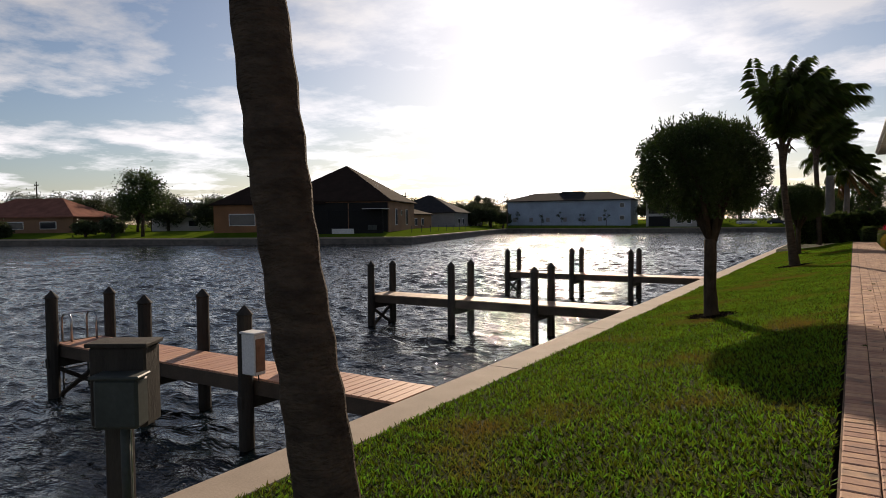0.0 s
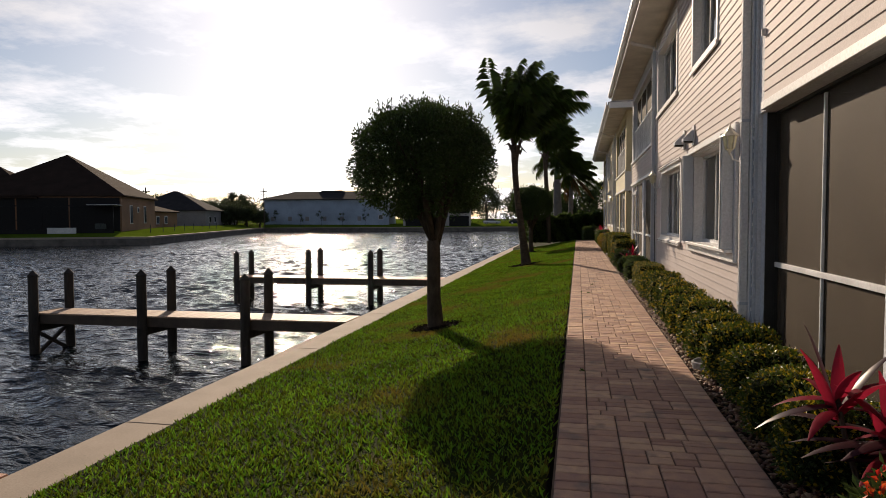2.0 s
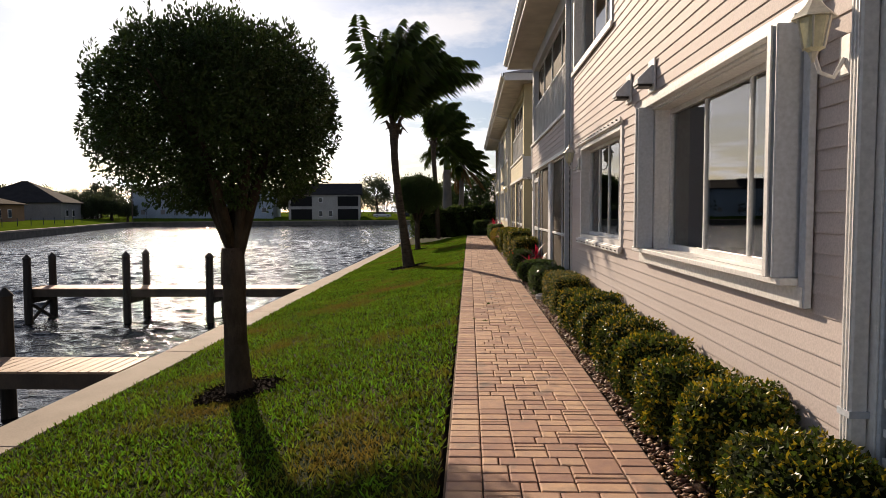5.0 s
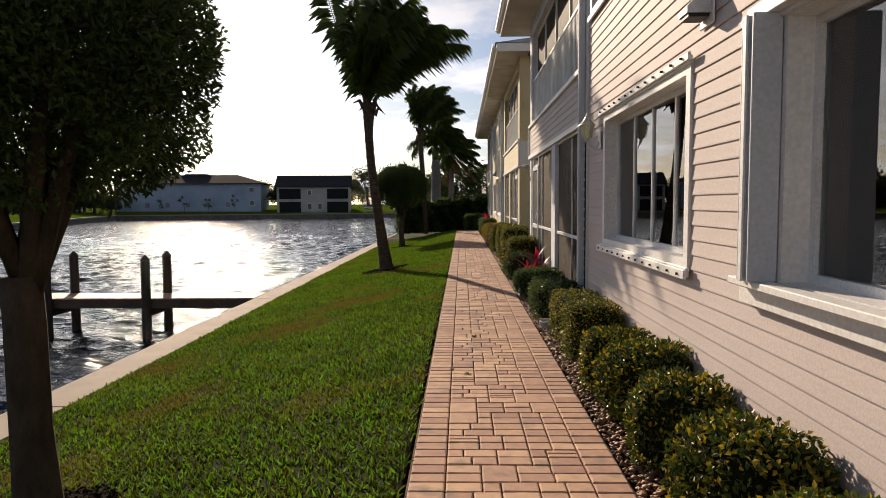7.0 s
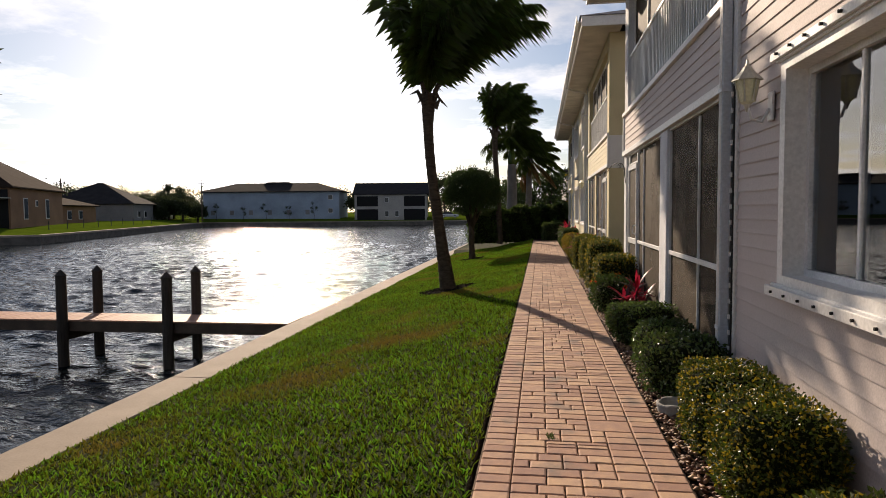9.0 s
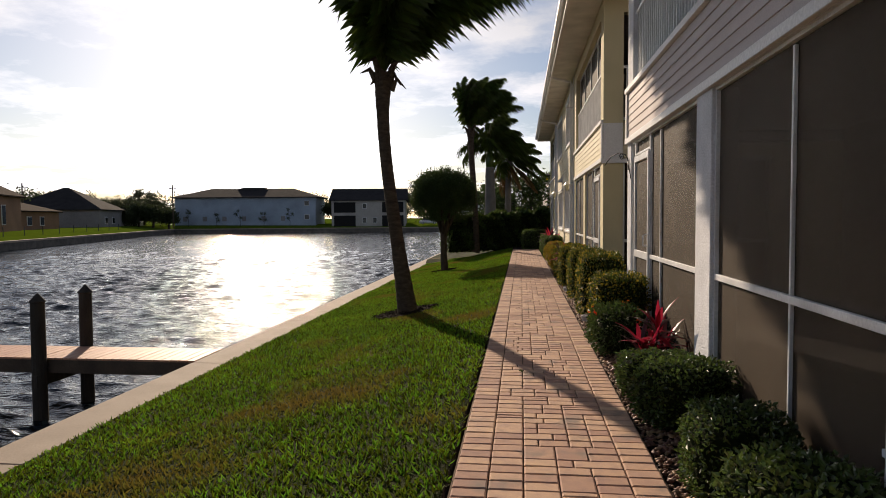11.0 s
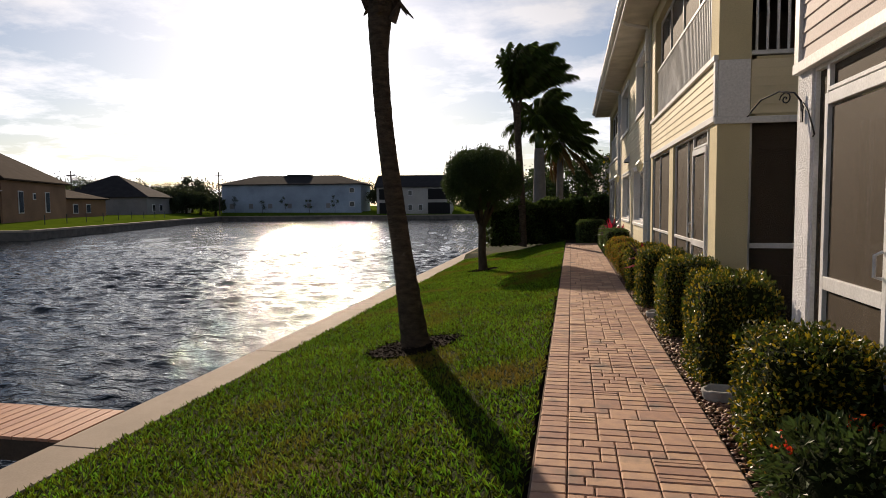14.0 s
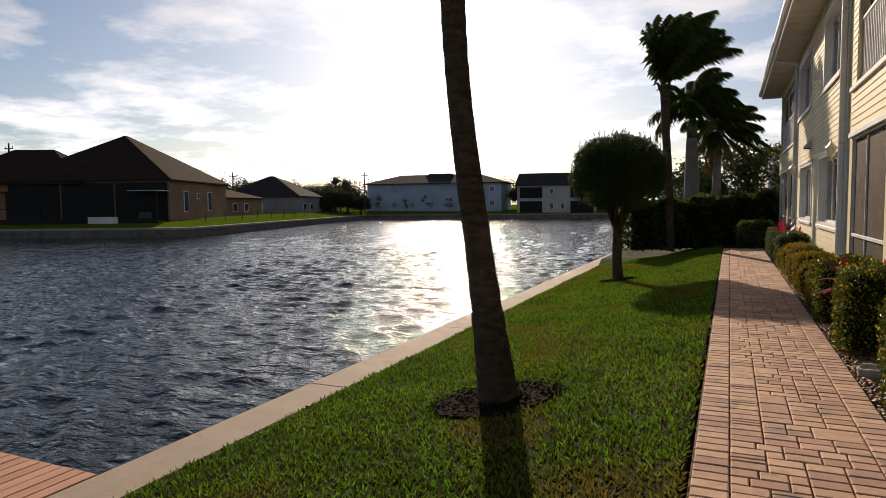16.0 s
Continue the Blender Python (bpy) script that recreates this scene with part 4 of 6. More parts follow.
door = part("meter_box", boxes((-0.10, 0.21, -0.16, 0.02, 0.80, 1.15), bevel=0.02), "metal_grey", ped, "grey-green metal meter box")
part("box_lid", boxes((-0.12, 0.23, -0.18, 0.02, 1.15, 1.175), bevel=0.008), "metal_grey", door)
part("leg", boxes((-0.13, 0.02, 0.04, 0.18, 0.0, 0.80), bevel=0.006), "timber", ped)
part("conduit", tubes(([(0.05, -0.02, 0.0), (0.05, -0.02, 0.82)], 0.034), sides=10), "metal_grey", ped, smooth=True)
part("ground_wire", tubes(([(0.092, -0.02, 0.0), (0.092, -0.02, 0.82)], 0.006), sides=6), "metal", ped)


# ---- trees ----
def crown_points(n, rng, rx, ry, rz, power=2.6, shell=0.45):
    """Points in a rounded clipped crown, most of them near its skin, and the way outwards."""
    d = unit(rng.normal(size=(n, 3)))
    r = 1.0 / (np.abs(d) ** power).sum(1) ** (1 / power)
    r = r * (1 + 0.05 * np.sin(d[:, 0] * 9 + 1) * np.sin(d[:, 2] * 8) + 0.04 * np.sin(d[:, 1] * 13))
    k = 1 - shell * rng.uniform(0, 1, n) ** 1.6
    return d * (r * k)[:, None] * np.array([rx, ry, rz]), d


def mulch(x, y, z, r, seed, label):
    """A low uneven ring of dark bark mulch lying on the lawn."""
    ob = root("mulch_ring", x, y, z, label, "mulch", "mulch rings on the lawn")
    bm = bmesh.new()
    bmesh.ops.create_circle(bm, cap_ends=True, segments=30, radius=r)
    bmesh.ops.subdivide_edges(bm, edges=bm.edges[:], cuts=2, use_grid_fill=True)
    rng = np.random.default_rng(seed)
    for v in bm.verts:
        k = 1 + 0.22 * noise.noise(Vector((math.atan2(v.co.y, v.co.x) * 1.3, seed, 0)))
        v.co = Vector((v.co.x * k, v.co.y * k, 0))
        v.co.z = float(lawn_z(x + v.co.x)) - z + 0.012 + 0.014 * noise.noise(v.co * 11)
    part("bed", bm, "mulch", ob, smooth=True)
    a, q = rng.uniform(0, 6.28, 900), r * 1.08 * rng.uniform(0, 1, 900) ** 0.5
    P = np.stack([np.cos(a) * q, np.sin(a) * q, np.zeros(900)], 1)
    P[:, 2] = lawn_z(x + P[:, 0]) - z + 0.022
    put("bark_litter", leaf_mesh("bark_litter", P, np.stack([rng.normal(size=900), rng.normal(size=900), rng.uniform(0, 0.3, 900)], 1), 0.05, 0.018, rng), "mulch", ob)["kind"] = "stuff"
    return ob


def topiary(x, y, seed, label, half=1.27, low=1.50, top=3.35, lean=(-0.28, 0.0)):
    z0 = float(lawn_z(x)) - 0.03
    t = root("topiary_tree", x, y, z0, label, "tree", "clipped round trees on the lawn")
    rng, rr = np.random.default_rng(seed), random.Random(seed)
    low, top = low - z0, top - z0
    fork = low - 0.42
    c = Vector((lean[0], lean[1], (low + top) / 2))
    part("trunk", tubes(([(0.06, 0, -0.15), (0.03, 0, 0.0), (0.0, 0.01, 0.12), (-0.03, 0.02, 0.6), (-0.02, 0.0, fork * 0.8), (-0.03, 0.0, fork)], [0.22, 0.175, 0.142, 0.120, 0.118, 0.115]), sides=12), "bark", t, smooth=True)
    for i in range(7):
        a = i * 0.9 + rr.uniform(-0.3, 0.3)
        out = rr.uniform(0.45, 0.8)
        tip = c + Vector((math.cos(a) * half * out, math.sin(a) * half * out, rr.uniform(-0.1, 0.45)))
        base = Vector((-0.02, 0, fork * rr.uniform(0.72, 0.98)))
        mid = base.lerp(tip, 0.45) + Vector((0, 0, 0.12))
        limb = part("limb", tubes(([base, mid, tip], [0.085 if i < 3 else 0.06, 0.055, 0.015]), sides=7), "bark", t, smooth=True)
        for _ in range(3):
            e = tip + Vector((rr.uniform(-0.4, 0.4), rr.uniform(-0.4, 0.4), rr.uniform(-0.25, 0.3)))
            part("twig", tubes(([mid.lerp(tip, rr.uniform(0.1, 0.8)), e], [0.018, 0.006]), sides=5), "bark", limb)
    p, d = crown_points(60000, rng, half, half, (top - low) / 2, 2.5, 0.5)
    q, e = crown_points(16000, rng, half * 0.93, half * 0.93, (top - low) / 2 * 0.93, 2.5, 0.95)
    p, d = np.concatenate([p, q]), np.concatenate([d, e])
    # thinner towards the foot, with gaps
    gap = np.array([noise.noise(Vector(q) * 2.3 + Vector((seed, 0, 0))) for q in p])
    keep = (gap > -0.36 + 0.34 * np.clip(-d[:, 2], 0, 1)) | (rng.uniform(size=len(p)) < 0.12)
    p, d = p[keep], d[keep]
    sh = []                                             # young shoots above the clipped top
    for _ in range(110):
        q = unit(rng.normal(size=3) * np.array([1, 1, 0.3]) + np.array([0, 0, 1.1]))
        r0 = 1.0 / (np.abs(q) ** 2.6).sum() ** (1 / 2.6)
        s = q * r0 * np.array([half, half, (top - low) / 2])
        for k in range(rng.integers(4, 10)):
            sh.append(s + np.array([0.02 * rng.normal(), 0.02 * rng.normal(), 0.022 * k]))
    sh = np.array(sh)
    P = np.concatenate([p, sh]) + np.array(c)
    W = np.concatenate([d * 0.7 + rng.normal(size=p.shape) * 0.7, np.array([0, 0, 1.2]) + rng.normal(size=sh.shape) * 0.5])
    put("crown", leaf_mesh("crown", P, W, 0.062, 0.027, rng), "leaf_tree", t)
    mulch(x, y, z0 + 0.03, 0.44, seed, "dark mulch ring round a tree trunk")
    return t


def palm(x, y, z, path, radii, fronds, length, label, seed, wind=(0.8, 0.35), bark="palm_bark", spread=(-0.45, 1.45), ring=0.0, shaft=None, droop=0.9, leaflet=0.55, dry=0):
    """A palm: bowed trunk with leaf scars, and feathered fronds swept by the wind."""
    t = root("palm_tree", x, y, z, label, "palm")
    rng = np.random.default_rng(seed)
    pts, rad = [], []
    n = 46 if ring else 20
    P = [Vector(p) for p in path]
    for i in range(n + 1):
        f = i / n * (len(P) - 1)
        k = min(int(f), len(P) - 2)
        u = f - k
        a, b, c, d = P[max(k - 1, 0)], P[k], P[k + 1], P[min(k + 2, len(P) - 1)]
        q = 0.5 * ((2 * b) + (c - a) * u + (2 * a - 5 * b + 4 * c - d) * u * u + (3 * b - a - 3 * c + d) * u ** 3)
        r = radii[k] * (1 - u) + radii[k + 1] * u
        pts.append(q)
        rad.append(r * (1 + ring * (1 if i % 2 else -1) + 0.5 * ring * rng.normal()))
    part("trunk", tubes((pts, rad), sides=18), bark, t, smooth=not ring)
    head = P[-1]
    if shaft:
        part("crownshaft", tubes(([head + Vector((0, 0, -0.1)), head + Vector((0, 0, 0.4)), head + Vector((0.03, 0, shaft))], [radii[-1] * 0.9, radii[-1] * 1.05, radii[-1] * 0.5]), sides=14), "leaf_big", t, smooth=True)
        head = head + Vector((0.03, 0, shaft - 0.1))
    else:                                                # boots and fibre under the crown
        for i in range(9):
            a = i * 2.4
            b0 = head + Vector((math.cos(a) * radii[-1] * 0.8, math.sin(a) * radii[-1] * 0.8, -0.35 + 0.05 * i))
            part("boot", tubes(([b0, b0 + Vector((math.cos(a) * 0.12, math.sin(a) * 0.12, 0.22)), b0 + Vector((math.cos(a) * 0.30, math.sin(a) * 0.30, 0.02 + 0.12 * (i % 3)))], [0.075, 0.05, 0.006]), sides=6), bark, t)
    W = Vector((wind[0], wind[1], 0))
    for i in range(fronds):
        az = i * 2.39996 + rng.normal() * 0.15
        el = spread[0] + (spread[1] - spread[0]) * (i + 0.5) / fronds
        L = length * rng.uniform(0.82, 1.1)
        d = Vector((math.cos(az) * math.cos(el), math.sin(az) * math.cos(el), math.sin(el)))
        q, spine = head.copy(), [head.copy()]
        steps = 14
        for k in range(steps):
            f = k / steps
            d = (d + W * 0.10 * (0.4 + f) + Vector((0, 0, -0.055 * droop * (0.3 + 1.6 * f)))).normalized()
            q = q + d * (L / steps)
            spine.append(q.copy())
        f_ob = part("frond", tubes((spine, [0.028 * (1 - 0.9 * k / steps) + 0.003 for k in range(steps + 1)]), sides=4), "frond", t)
        sp = np.array([tuple(s) for s in spine])
        m = 62
        s = np.linspace(0.14, 0.995, m) * steps
        k0 = np.minimum(s.astype(int), steps - 1)
        u = (s - k0)[:, None]
        at = sp[k0] * (1 - u) + sp[k0 + 1] * u
        tan = unit(sp[k0 + 1] - sp[k0])
        side = unit(np.cross(tan, np.array([0, 0, 1.0])))
        size = leaflet * np.sin(np.clip(np.linspace(0.12, 1.0, m), 0, 1) * math.pi * 0.93 + 0.1) ** 0.6 + 0.08
        vs, fs = [], []
        for sg in (-1, 1):
            way = unit(side * sg * 0.7 + tan * 0.65 + np.array([W.x, W.y, 0]) * 0.5 + np.array([0, 0, -0.45]) + rng.normal(size=(m, 3)) * 0.13)
            ln = (size * rng.uniform(0.85, 1.1, m))[:, None]
            up = unit(np.cross(way, side * sg))
            wd = 0.007 + 0.005 * rng.uniform(size=(m, 1))
            midp = at + way * ln * 0.5
            tip = at + way * ln + np.array([0, 0, -1]) * ln * 0.48 + np.array([W.x, W.y, 0]) * ln * 0.15
            b = sum(len(v) for v in vs)
            V = np.stack([at, midp + tan * wd, tip, midp - tan * wd], 1).reshape(-1, 3)
            j = np.arange(m)[:, None] * 4 + b
            vs.append(V), fs.append(np.concatenate([j + np.array([[0, 1, 2]]), j + np.array([[0, 2, 3]])], 0))
        put("leaf_blade", arrays("leaf_blade", np.concatenate(vs), np.concatenate(fs)), "frond_dry" if i < dry else "frond", f_ob)
    return t


topiary(-2.40, 13.8, 3, "clipped round-crowned tree with dark forked trunk on lawn", lean=(-0.26, 0.30), half=1.24, low=1.50, top=3.48)
topiary(-2.50, 39.6, 8, "smaller clipped round-crowned tree beside a hedge", lean=(0.0, 0.0), low=1.38, top=3.22, half=1.15)
palm(-1.51, 1.82, float(lawn_z(-1.5)) - 0.02, [(-0.06, 0, -0.15), (-0.10, 0, 0.25), (-0.22, 0.0, 1.0), (-0.36, 0, 1.75), (-0.54, 0.05, 2.6), (-0.76, 0.1, 3.9), (-0.86, 0.1, 5.6)], [0.18, 0.138, 0.120, 0.115, 0.118, 0.108, 0.13], 18, 2.6, "leaning palm with rough ringed brown trunk on lawn", 21, ring=0.032)
palm(-1.95, 28.4, float(lawn_z(-1.95)) - 0.02, [(0.06, 0, -0.15), (0.02, 0, 0.14), (-0.14, 0, 1.3), (-0.34, 0, 2.8), (-0.42, 0, 3.9), (-0.40, 0, 4.75)], [0.32, 0.195, 0.138, 0.118, 0.118, 0.19], 28, 3.3, "wind-swept coconut palm with bowed ringed trunk", 4, ring=0.02, wind=(0.58, -0.05), spread=(1.02, 1.52), droop=1.35, leaflet=0.66)
palm(-1.95, 47.9, -0.15, [(0, 0, -0.1), (0.05, 0, 0.4), (-0.02, 0, 2.5), (-0.15, 0, 4.6), (-0.2, 0, 6.0)], [0.24, 0.17, 0.15, 0.14, 0.17], 34, 2.9, "tall coconut palm bent by wind behind hedge", 7, wind=(0.8, 0.05), spread=(0.95, 1.52), droop=1.3)
palm(-1.55, 55.0, -0.1, [(0, 0, -0.1), (0, 0, 0.5), (0.03, 0, 2.5), (0, 0, 4.6)], [0.34, 0.36, 0.33, 0.24], 24, 2.6, "royal palm with smooth pale grey trunk", 12, bark="royal_bark", shaft=1.2, wind=(0.95, 0.1), spread=(0.2, 1.4), droop=2.0)
palm(-0.55, 57.5, -0.1, [(0, 0, -0.1), (0, 0, 0.5), (0.05, 0, 2.5), (0.1, 0, 5.1)], [0.26, 0.22, 0.20, 0.18], 20, 2.4, "palm with hanging brown dry fronds behind hedge", 15, wind=(0.8, 0.1), spread=(-0.8, 1.3), droop=1.6, dry=5, bark="royal_bark")
mulch(-1.95, 28.4, float(lawn_z(-1.95)), 0.62, 5, "dark mulch ring round the palm trunk")


# ---- shrubs along the wall ----
def shrub_mesh(seed, rx, ry, rz, n, size, power):
    rng = np.random.default_rng(seed)
    p, d = crown_points(n, rng, rx, ry, rz, power, 0.18)
    p = p + np.array([0, 0, rz * 0.98])
    p = p[p[:, 2] > 0.015]
    d = unit(p - np.array([0, 0, rz]))
    return leaf_mesh("foliage", p, d * 0.45 + rng.normal(size=p.shape) * 0.7 + np.array([0, 0, 0.2]), size, size * 0.62, rng)


# solid body added inside a shrub, dark to stand in for inner shade
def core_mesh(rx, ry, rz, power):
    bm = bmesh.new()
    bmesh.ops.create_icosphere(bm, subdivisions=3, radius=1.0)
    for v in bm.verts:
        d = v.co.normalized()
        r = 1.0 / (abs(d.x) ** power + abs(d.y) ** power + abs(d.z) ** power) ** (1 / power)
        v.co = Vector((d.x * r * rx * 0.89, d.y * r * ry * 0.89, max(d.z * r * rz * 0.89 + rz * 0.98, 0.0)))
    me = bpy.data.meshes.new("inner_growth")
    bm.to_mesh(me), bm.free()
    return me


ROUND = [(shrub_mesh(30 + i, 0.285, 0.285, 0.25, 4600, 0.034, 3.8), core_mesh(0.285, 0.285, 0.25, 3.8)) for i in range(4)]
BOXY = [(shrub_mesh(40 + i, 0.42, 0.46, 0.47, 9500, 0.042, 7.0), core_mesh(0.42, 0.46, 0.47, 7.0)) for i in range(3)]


def shrub(x, y, kinds, leaf, label, sx=1.0, sy=1.0, sz=1.0, i=0, group="clipped shrubs along the wall"):
    ob = root("shrub", x, y, -0.04, label, "shrub", group, rz=(i * 137) % 360 if kinds is ROUND else (i % 2) * 180)
    ob.scale = (sx, sy, sz)
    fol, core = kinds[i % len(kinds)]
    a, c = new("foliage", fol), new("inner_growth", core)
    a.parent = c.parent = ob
    for o, m in ((a, leaf), (c, "leaf_shade")):
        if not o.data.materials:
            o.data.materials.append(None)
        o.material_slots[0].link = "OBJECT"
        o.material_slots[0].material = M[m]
    part("stem", tubes(([(0, 0, -0.05), (0.01, 0, 0.2)], [0.03, 0.02]), sides=6), "bark", ob)
    return ob


i = 0
rs = random.Random(11)
for y in [7.35, 8.15, 8.95, 9.80, 10.62, 11.32, 12.05, 12.85, 13.75, 14.55, 15.25]:
    i += 1
    shrub(1.535 + rs.uniform(-0.03, 0.03), y, ROUND, "leaf_hedge", "round clipped green shrub with scattered yellow leaves", rs.uniform(0.92, 1.02), rs.uniform(0.98, 1.15), rs.uniform(1.0, 1.12) * (0.88 if y < 8.5 else 1.0), i)
for y, s in ((5.45, 0.75), (6.6, 0.95)):
    i += 1
    shrub(1.50, y, ROUND, "leaf_hedge", "dark green shrub with a few yellow leaves", 1.0, 1.0, s, i)
for y, sz in ((16.45, 0.95), (17.3, 0.92)):
    i += 1
    shrub(1.54, y, BOXY, "leaf_hedge", "square clipped green shrub with some yellow leaves", 0.64, 0.75, sz * 0.62, i)
for y, sz in ((18.45, 1.05), (19.4, 0.95), (20.6, 0.95), (21.42, 0.72)):
    i += 1
    shrub(1.52, y, ROUND, "leaf_big", "dark leafy shrub in a pebble bed", 1.0, 1.25, sz, i)
for y, sz in ((24.05, 0.86), (26.0, 1.03), (28.1, 0.99)):
    i += 1
    shrub(1.55, y, BOXY, "leaf_hedge", "tall square-clipped green hedge shrub", 0.80, 0.98, sz, i)
for y, sz in ((30.3, 0.95), (32.2, 0.9)):
    i += 1
    shrub(1.53, y, BOXY, "leaf_hedge", "square-clipped green hedge shrub", 0.86, 0.80, sz, i)
for y in (33.4, 34.3, 35.2, 36.1, 37.0, 37.9, 38.8):
    i += 1
    shrub(1.50, y, ROUND, "leaf_orange", "round golden-orange variegated shrub", 1.05, 1.2, rs.uniform(1.15, 1.4), i)
for y in (39.9, 40.9, 43.0, 44.0):
    i += 1
    shrub(1.50, y, BOXY, "leaf_big", "dark clipped green shrub", 0.85, 1.0, 0.85, i)
shrub(0.95, 46.6, BOXY, "leaf_big", "low square hedge closing the path", 1.35, 0.9, 1.0, 2)


def cordyline(x, y, size, seed, label):
    """Red ti plant: canes with rosettes of long arched leaves."""
    t = root("ti_plant", x, y, -0.04, label, "plant", "red ti plants along the wall")
    rng = random.Random(seed)
    for c in range(4):
        cx, cy, ch = rng.uniform(-0.22, 0.22) * size, rng.uniform(-0.25, 0.25) * size, rng.uniform(0.35, 0.62) * size
        cane = part("cane", tubes(([(cx * 0.3, cy * 0.3, 0), (cx * 0.8, cy * 0.8, ch * 0.6), (cx, cy, ch)], [0.016, 0.014, 0.012]), sides=6), "bark", t)
        for k in range(15):
            a, el = k * 2.4 + rng.uniform(-0.3, 0.3), rng.uniform(0.1, 1.4)
            L, Wd = rng.uniform(0.32, 0.48) * size, rng.uniform(0.024, 0.040) * size
            bm = bmesh.new()
            d = Vector((math.cos(a) * math.cos(el), math.sin(a) * math.cos(el), math.sin(el)))
            s = Vector((-math.sin(a), math.cos(a), 0))
            p = Vector((cx, cy, ch - 0.01 * k))
            rows = []
            for j in range(7):
                f = j / 6
                w = Wd * math.sin(math.pi * (0.08 + 0.92 * f) ** 0.85) + 0.004
                lift = d.cross(s) * -w * 0.35
                rows.append([bm.verts.new(p + s * w + lift), bm.verts.new(p), bm.verts.new(p - s * w + lift)])
                d = (d + Vector((0, 0, -0.16))).normalized()
                p = p + d * (L / 6)
            for r0, r1 in zip(rows, rows[1:]):
                for q in range(2):
                    bm.faces.new((r0[q], r0[q + 1], r1[q + 1], r1[q]))
            part("leaf", bm, "leaf_red" if (k % 5 < 3 and el > -0.05) else "leaf_purple", cane, smooth=True)
    return t


cordyline(1.55, 6.05, 1.05, 1, "red ti plant with long crimson leaves")
cordyline(1.55, 22.05, 0.80, 2, "red and dark purple ti plant among shrubs")
cordyline(1.62, 31.1, 1.2, 3, "red ti plant with arching leaves")
cordyline(1.62, 42.0, 1.3, 4, "red ti plant at the far end of the bed")

# low flowering shrubs with orange blooms
for fx, fy, n in ((1.42, 5.2, 9), (1.42, 23.1, 11)):
    fl = root("ixora_shrub", fx, fy, -0.04, "low ixora shrub with orange-red flower clusters", "shrub")
    rng = np.random.default_rng(int(fy * 10))
    p, d = crown_points(2600, rng, 0.34, 0.42, 0.28, 2.4, 0.5)
    put("foliage", leaf_mesh("foliage", p + np.array([0, 0, 0.27]), d + rng.normal(size=p.shape) * 0.6, 0.055, 0.026, rng), "leaf_tree", fl)
    put("inner_growth", core_mesh(0.30, 0.38, 0.25, 2.4), "leaf_shade", fl)
    q, d = crown_points(n, rng, 0.36, 0.44, 0.30, 2.4, 0.05)
    q = q[d[:, 2] > -0.1] + np.array([0, 0, 0.27])
    q = np.repeat(q, 12, 0) + rng.normal(size=(len(q) * 12, 3)) * 0.02
    put("bloom", leaf_mesh("bloom", q, rng.normal(size=q.shape) + np.array([0, 0, 0.7]), 0.03, 0.022, rng), "bloom", fl)["kind"] = "stuff"

# big-leaved hedge at the end of the lawn
hd = root("hedge", -0.4, 49.0, -0.2, "dense dark large-leaved hedge across the lawn end", "hedge")
rng = np.random.default_rng(77)
n = 15000
u, v, w = rng.uniform(0, 1, n), rng.uniform(0, 1, n), rng.uniform(0, 1, n)
face = rng.uniform(size=n)
dep = np.where(face < 0.55, 0.10 * v, np.where(face < 0.8, v, 1 - 0.1 * v))
hgt = np.where((face >= 0.55) & (face < 0.8), 0.92 + 0.08 * w, w)
H = 1.62 + 0.42 * u + 0.10 * np.sin(u * 31) + 0.08 * np.sin(u * 77 + 1)
px, py = -2.95 + 5.6 * u + (dep - 0.5) * 0.3, -2.5 + 5.0 * u + dep * 1.3 + 0.10 * np.sin(u * 40 + hgt * 6)
p = np.stack([px, py, hgt * H + rng.normal(size=n) * 0.05], 1)
way = np.stack([rng.normal(size=n) * 0.6, rng.normal(size=n) * 0.6 - 0.6, rng.normal(size=n) * 0.5 + 0.5], 1)
put("foliage", leaf_mesh("foliage", p, way, 0.15, 0.085, rng), "leaf_big", hd)
# slab added behind the leaves; its near-black colour is the hedge's inner shade
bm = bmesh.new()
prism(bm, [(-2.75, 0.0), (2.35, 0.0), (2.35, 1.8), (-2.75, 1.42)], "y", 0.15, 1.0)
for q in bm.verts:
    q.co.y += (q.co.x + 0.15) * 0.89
part("inner_growth", bm, "leaf_shade", hd)


# ---- far trees, houses, poles ----
def broadleaf(x, y, z, height, width, seed, label, leaf="leaf_far", clumps=26, size=0.34, trunk=0.3):
    t = root("tree", x, y, z, label, "tree", "trees beyond the canal")
    rng, rr = np.random.default_rng(seed), random.Random(seed)
    part("trunk", tubes(([(0, 0, -0.3), (0.02 * height, 0, height * 0.25), (-0.01 * height, 0, height * 0.6)], [trunk, trunk * 0.7, trunk * 0.25]), sides=8), "bark", t, smooth=True)
    pts = []
    for i in range(clumps):
        a, r = rr.uniform(0, 6.28), width * 0.5 * rr.uniform(0.1, 0.95) ** 0.6
        zc = height * rr.uniform(0.42, 0.95)
        r *= 1.0 - 0.55 * abs(zc / height - 0.62) / 0.38
        c = np.array([math.cos(a) * r, math.sin(a) * r, zc])
        pts.append(c + rng.normal(size=(130, 3)) * width * 0.075)
        if i < 8:
            part("limb", tubes(([(0, 0, height * 0.3), tuple(c * np.array([0.5, 0.5, 0.8])), tuple(c)], [trunk * 0.4, trunk * 0.2, 0.03]), sides=5), "bark", t)
    P = np.concatenate(pts)
    put("crown", leaf_mesh("crown", P, rng.normal(size=P.shape), size, size * 0.6, rng), leaf, t)
    return t


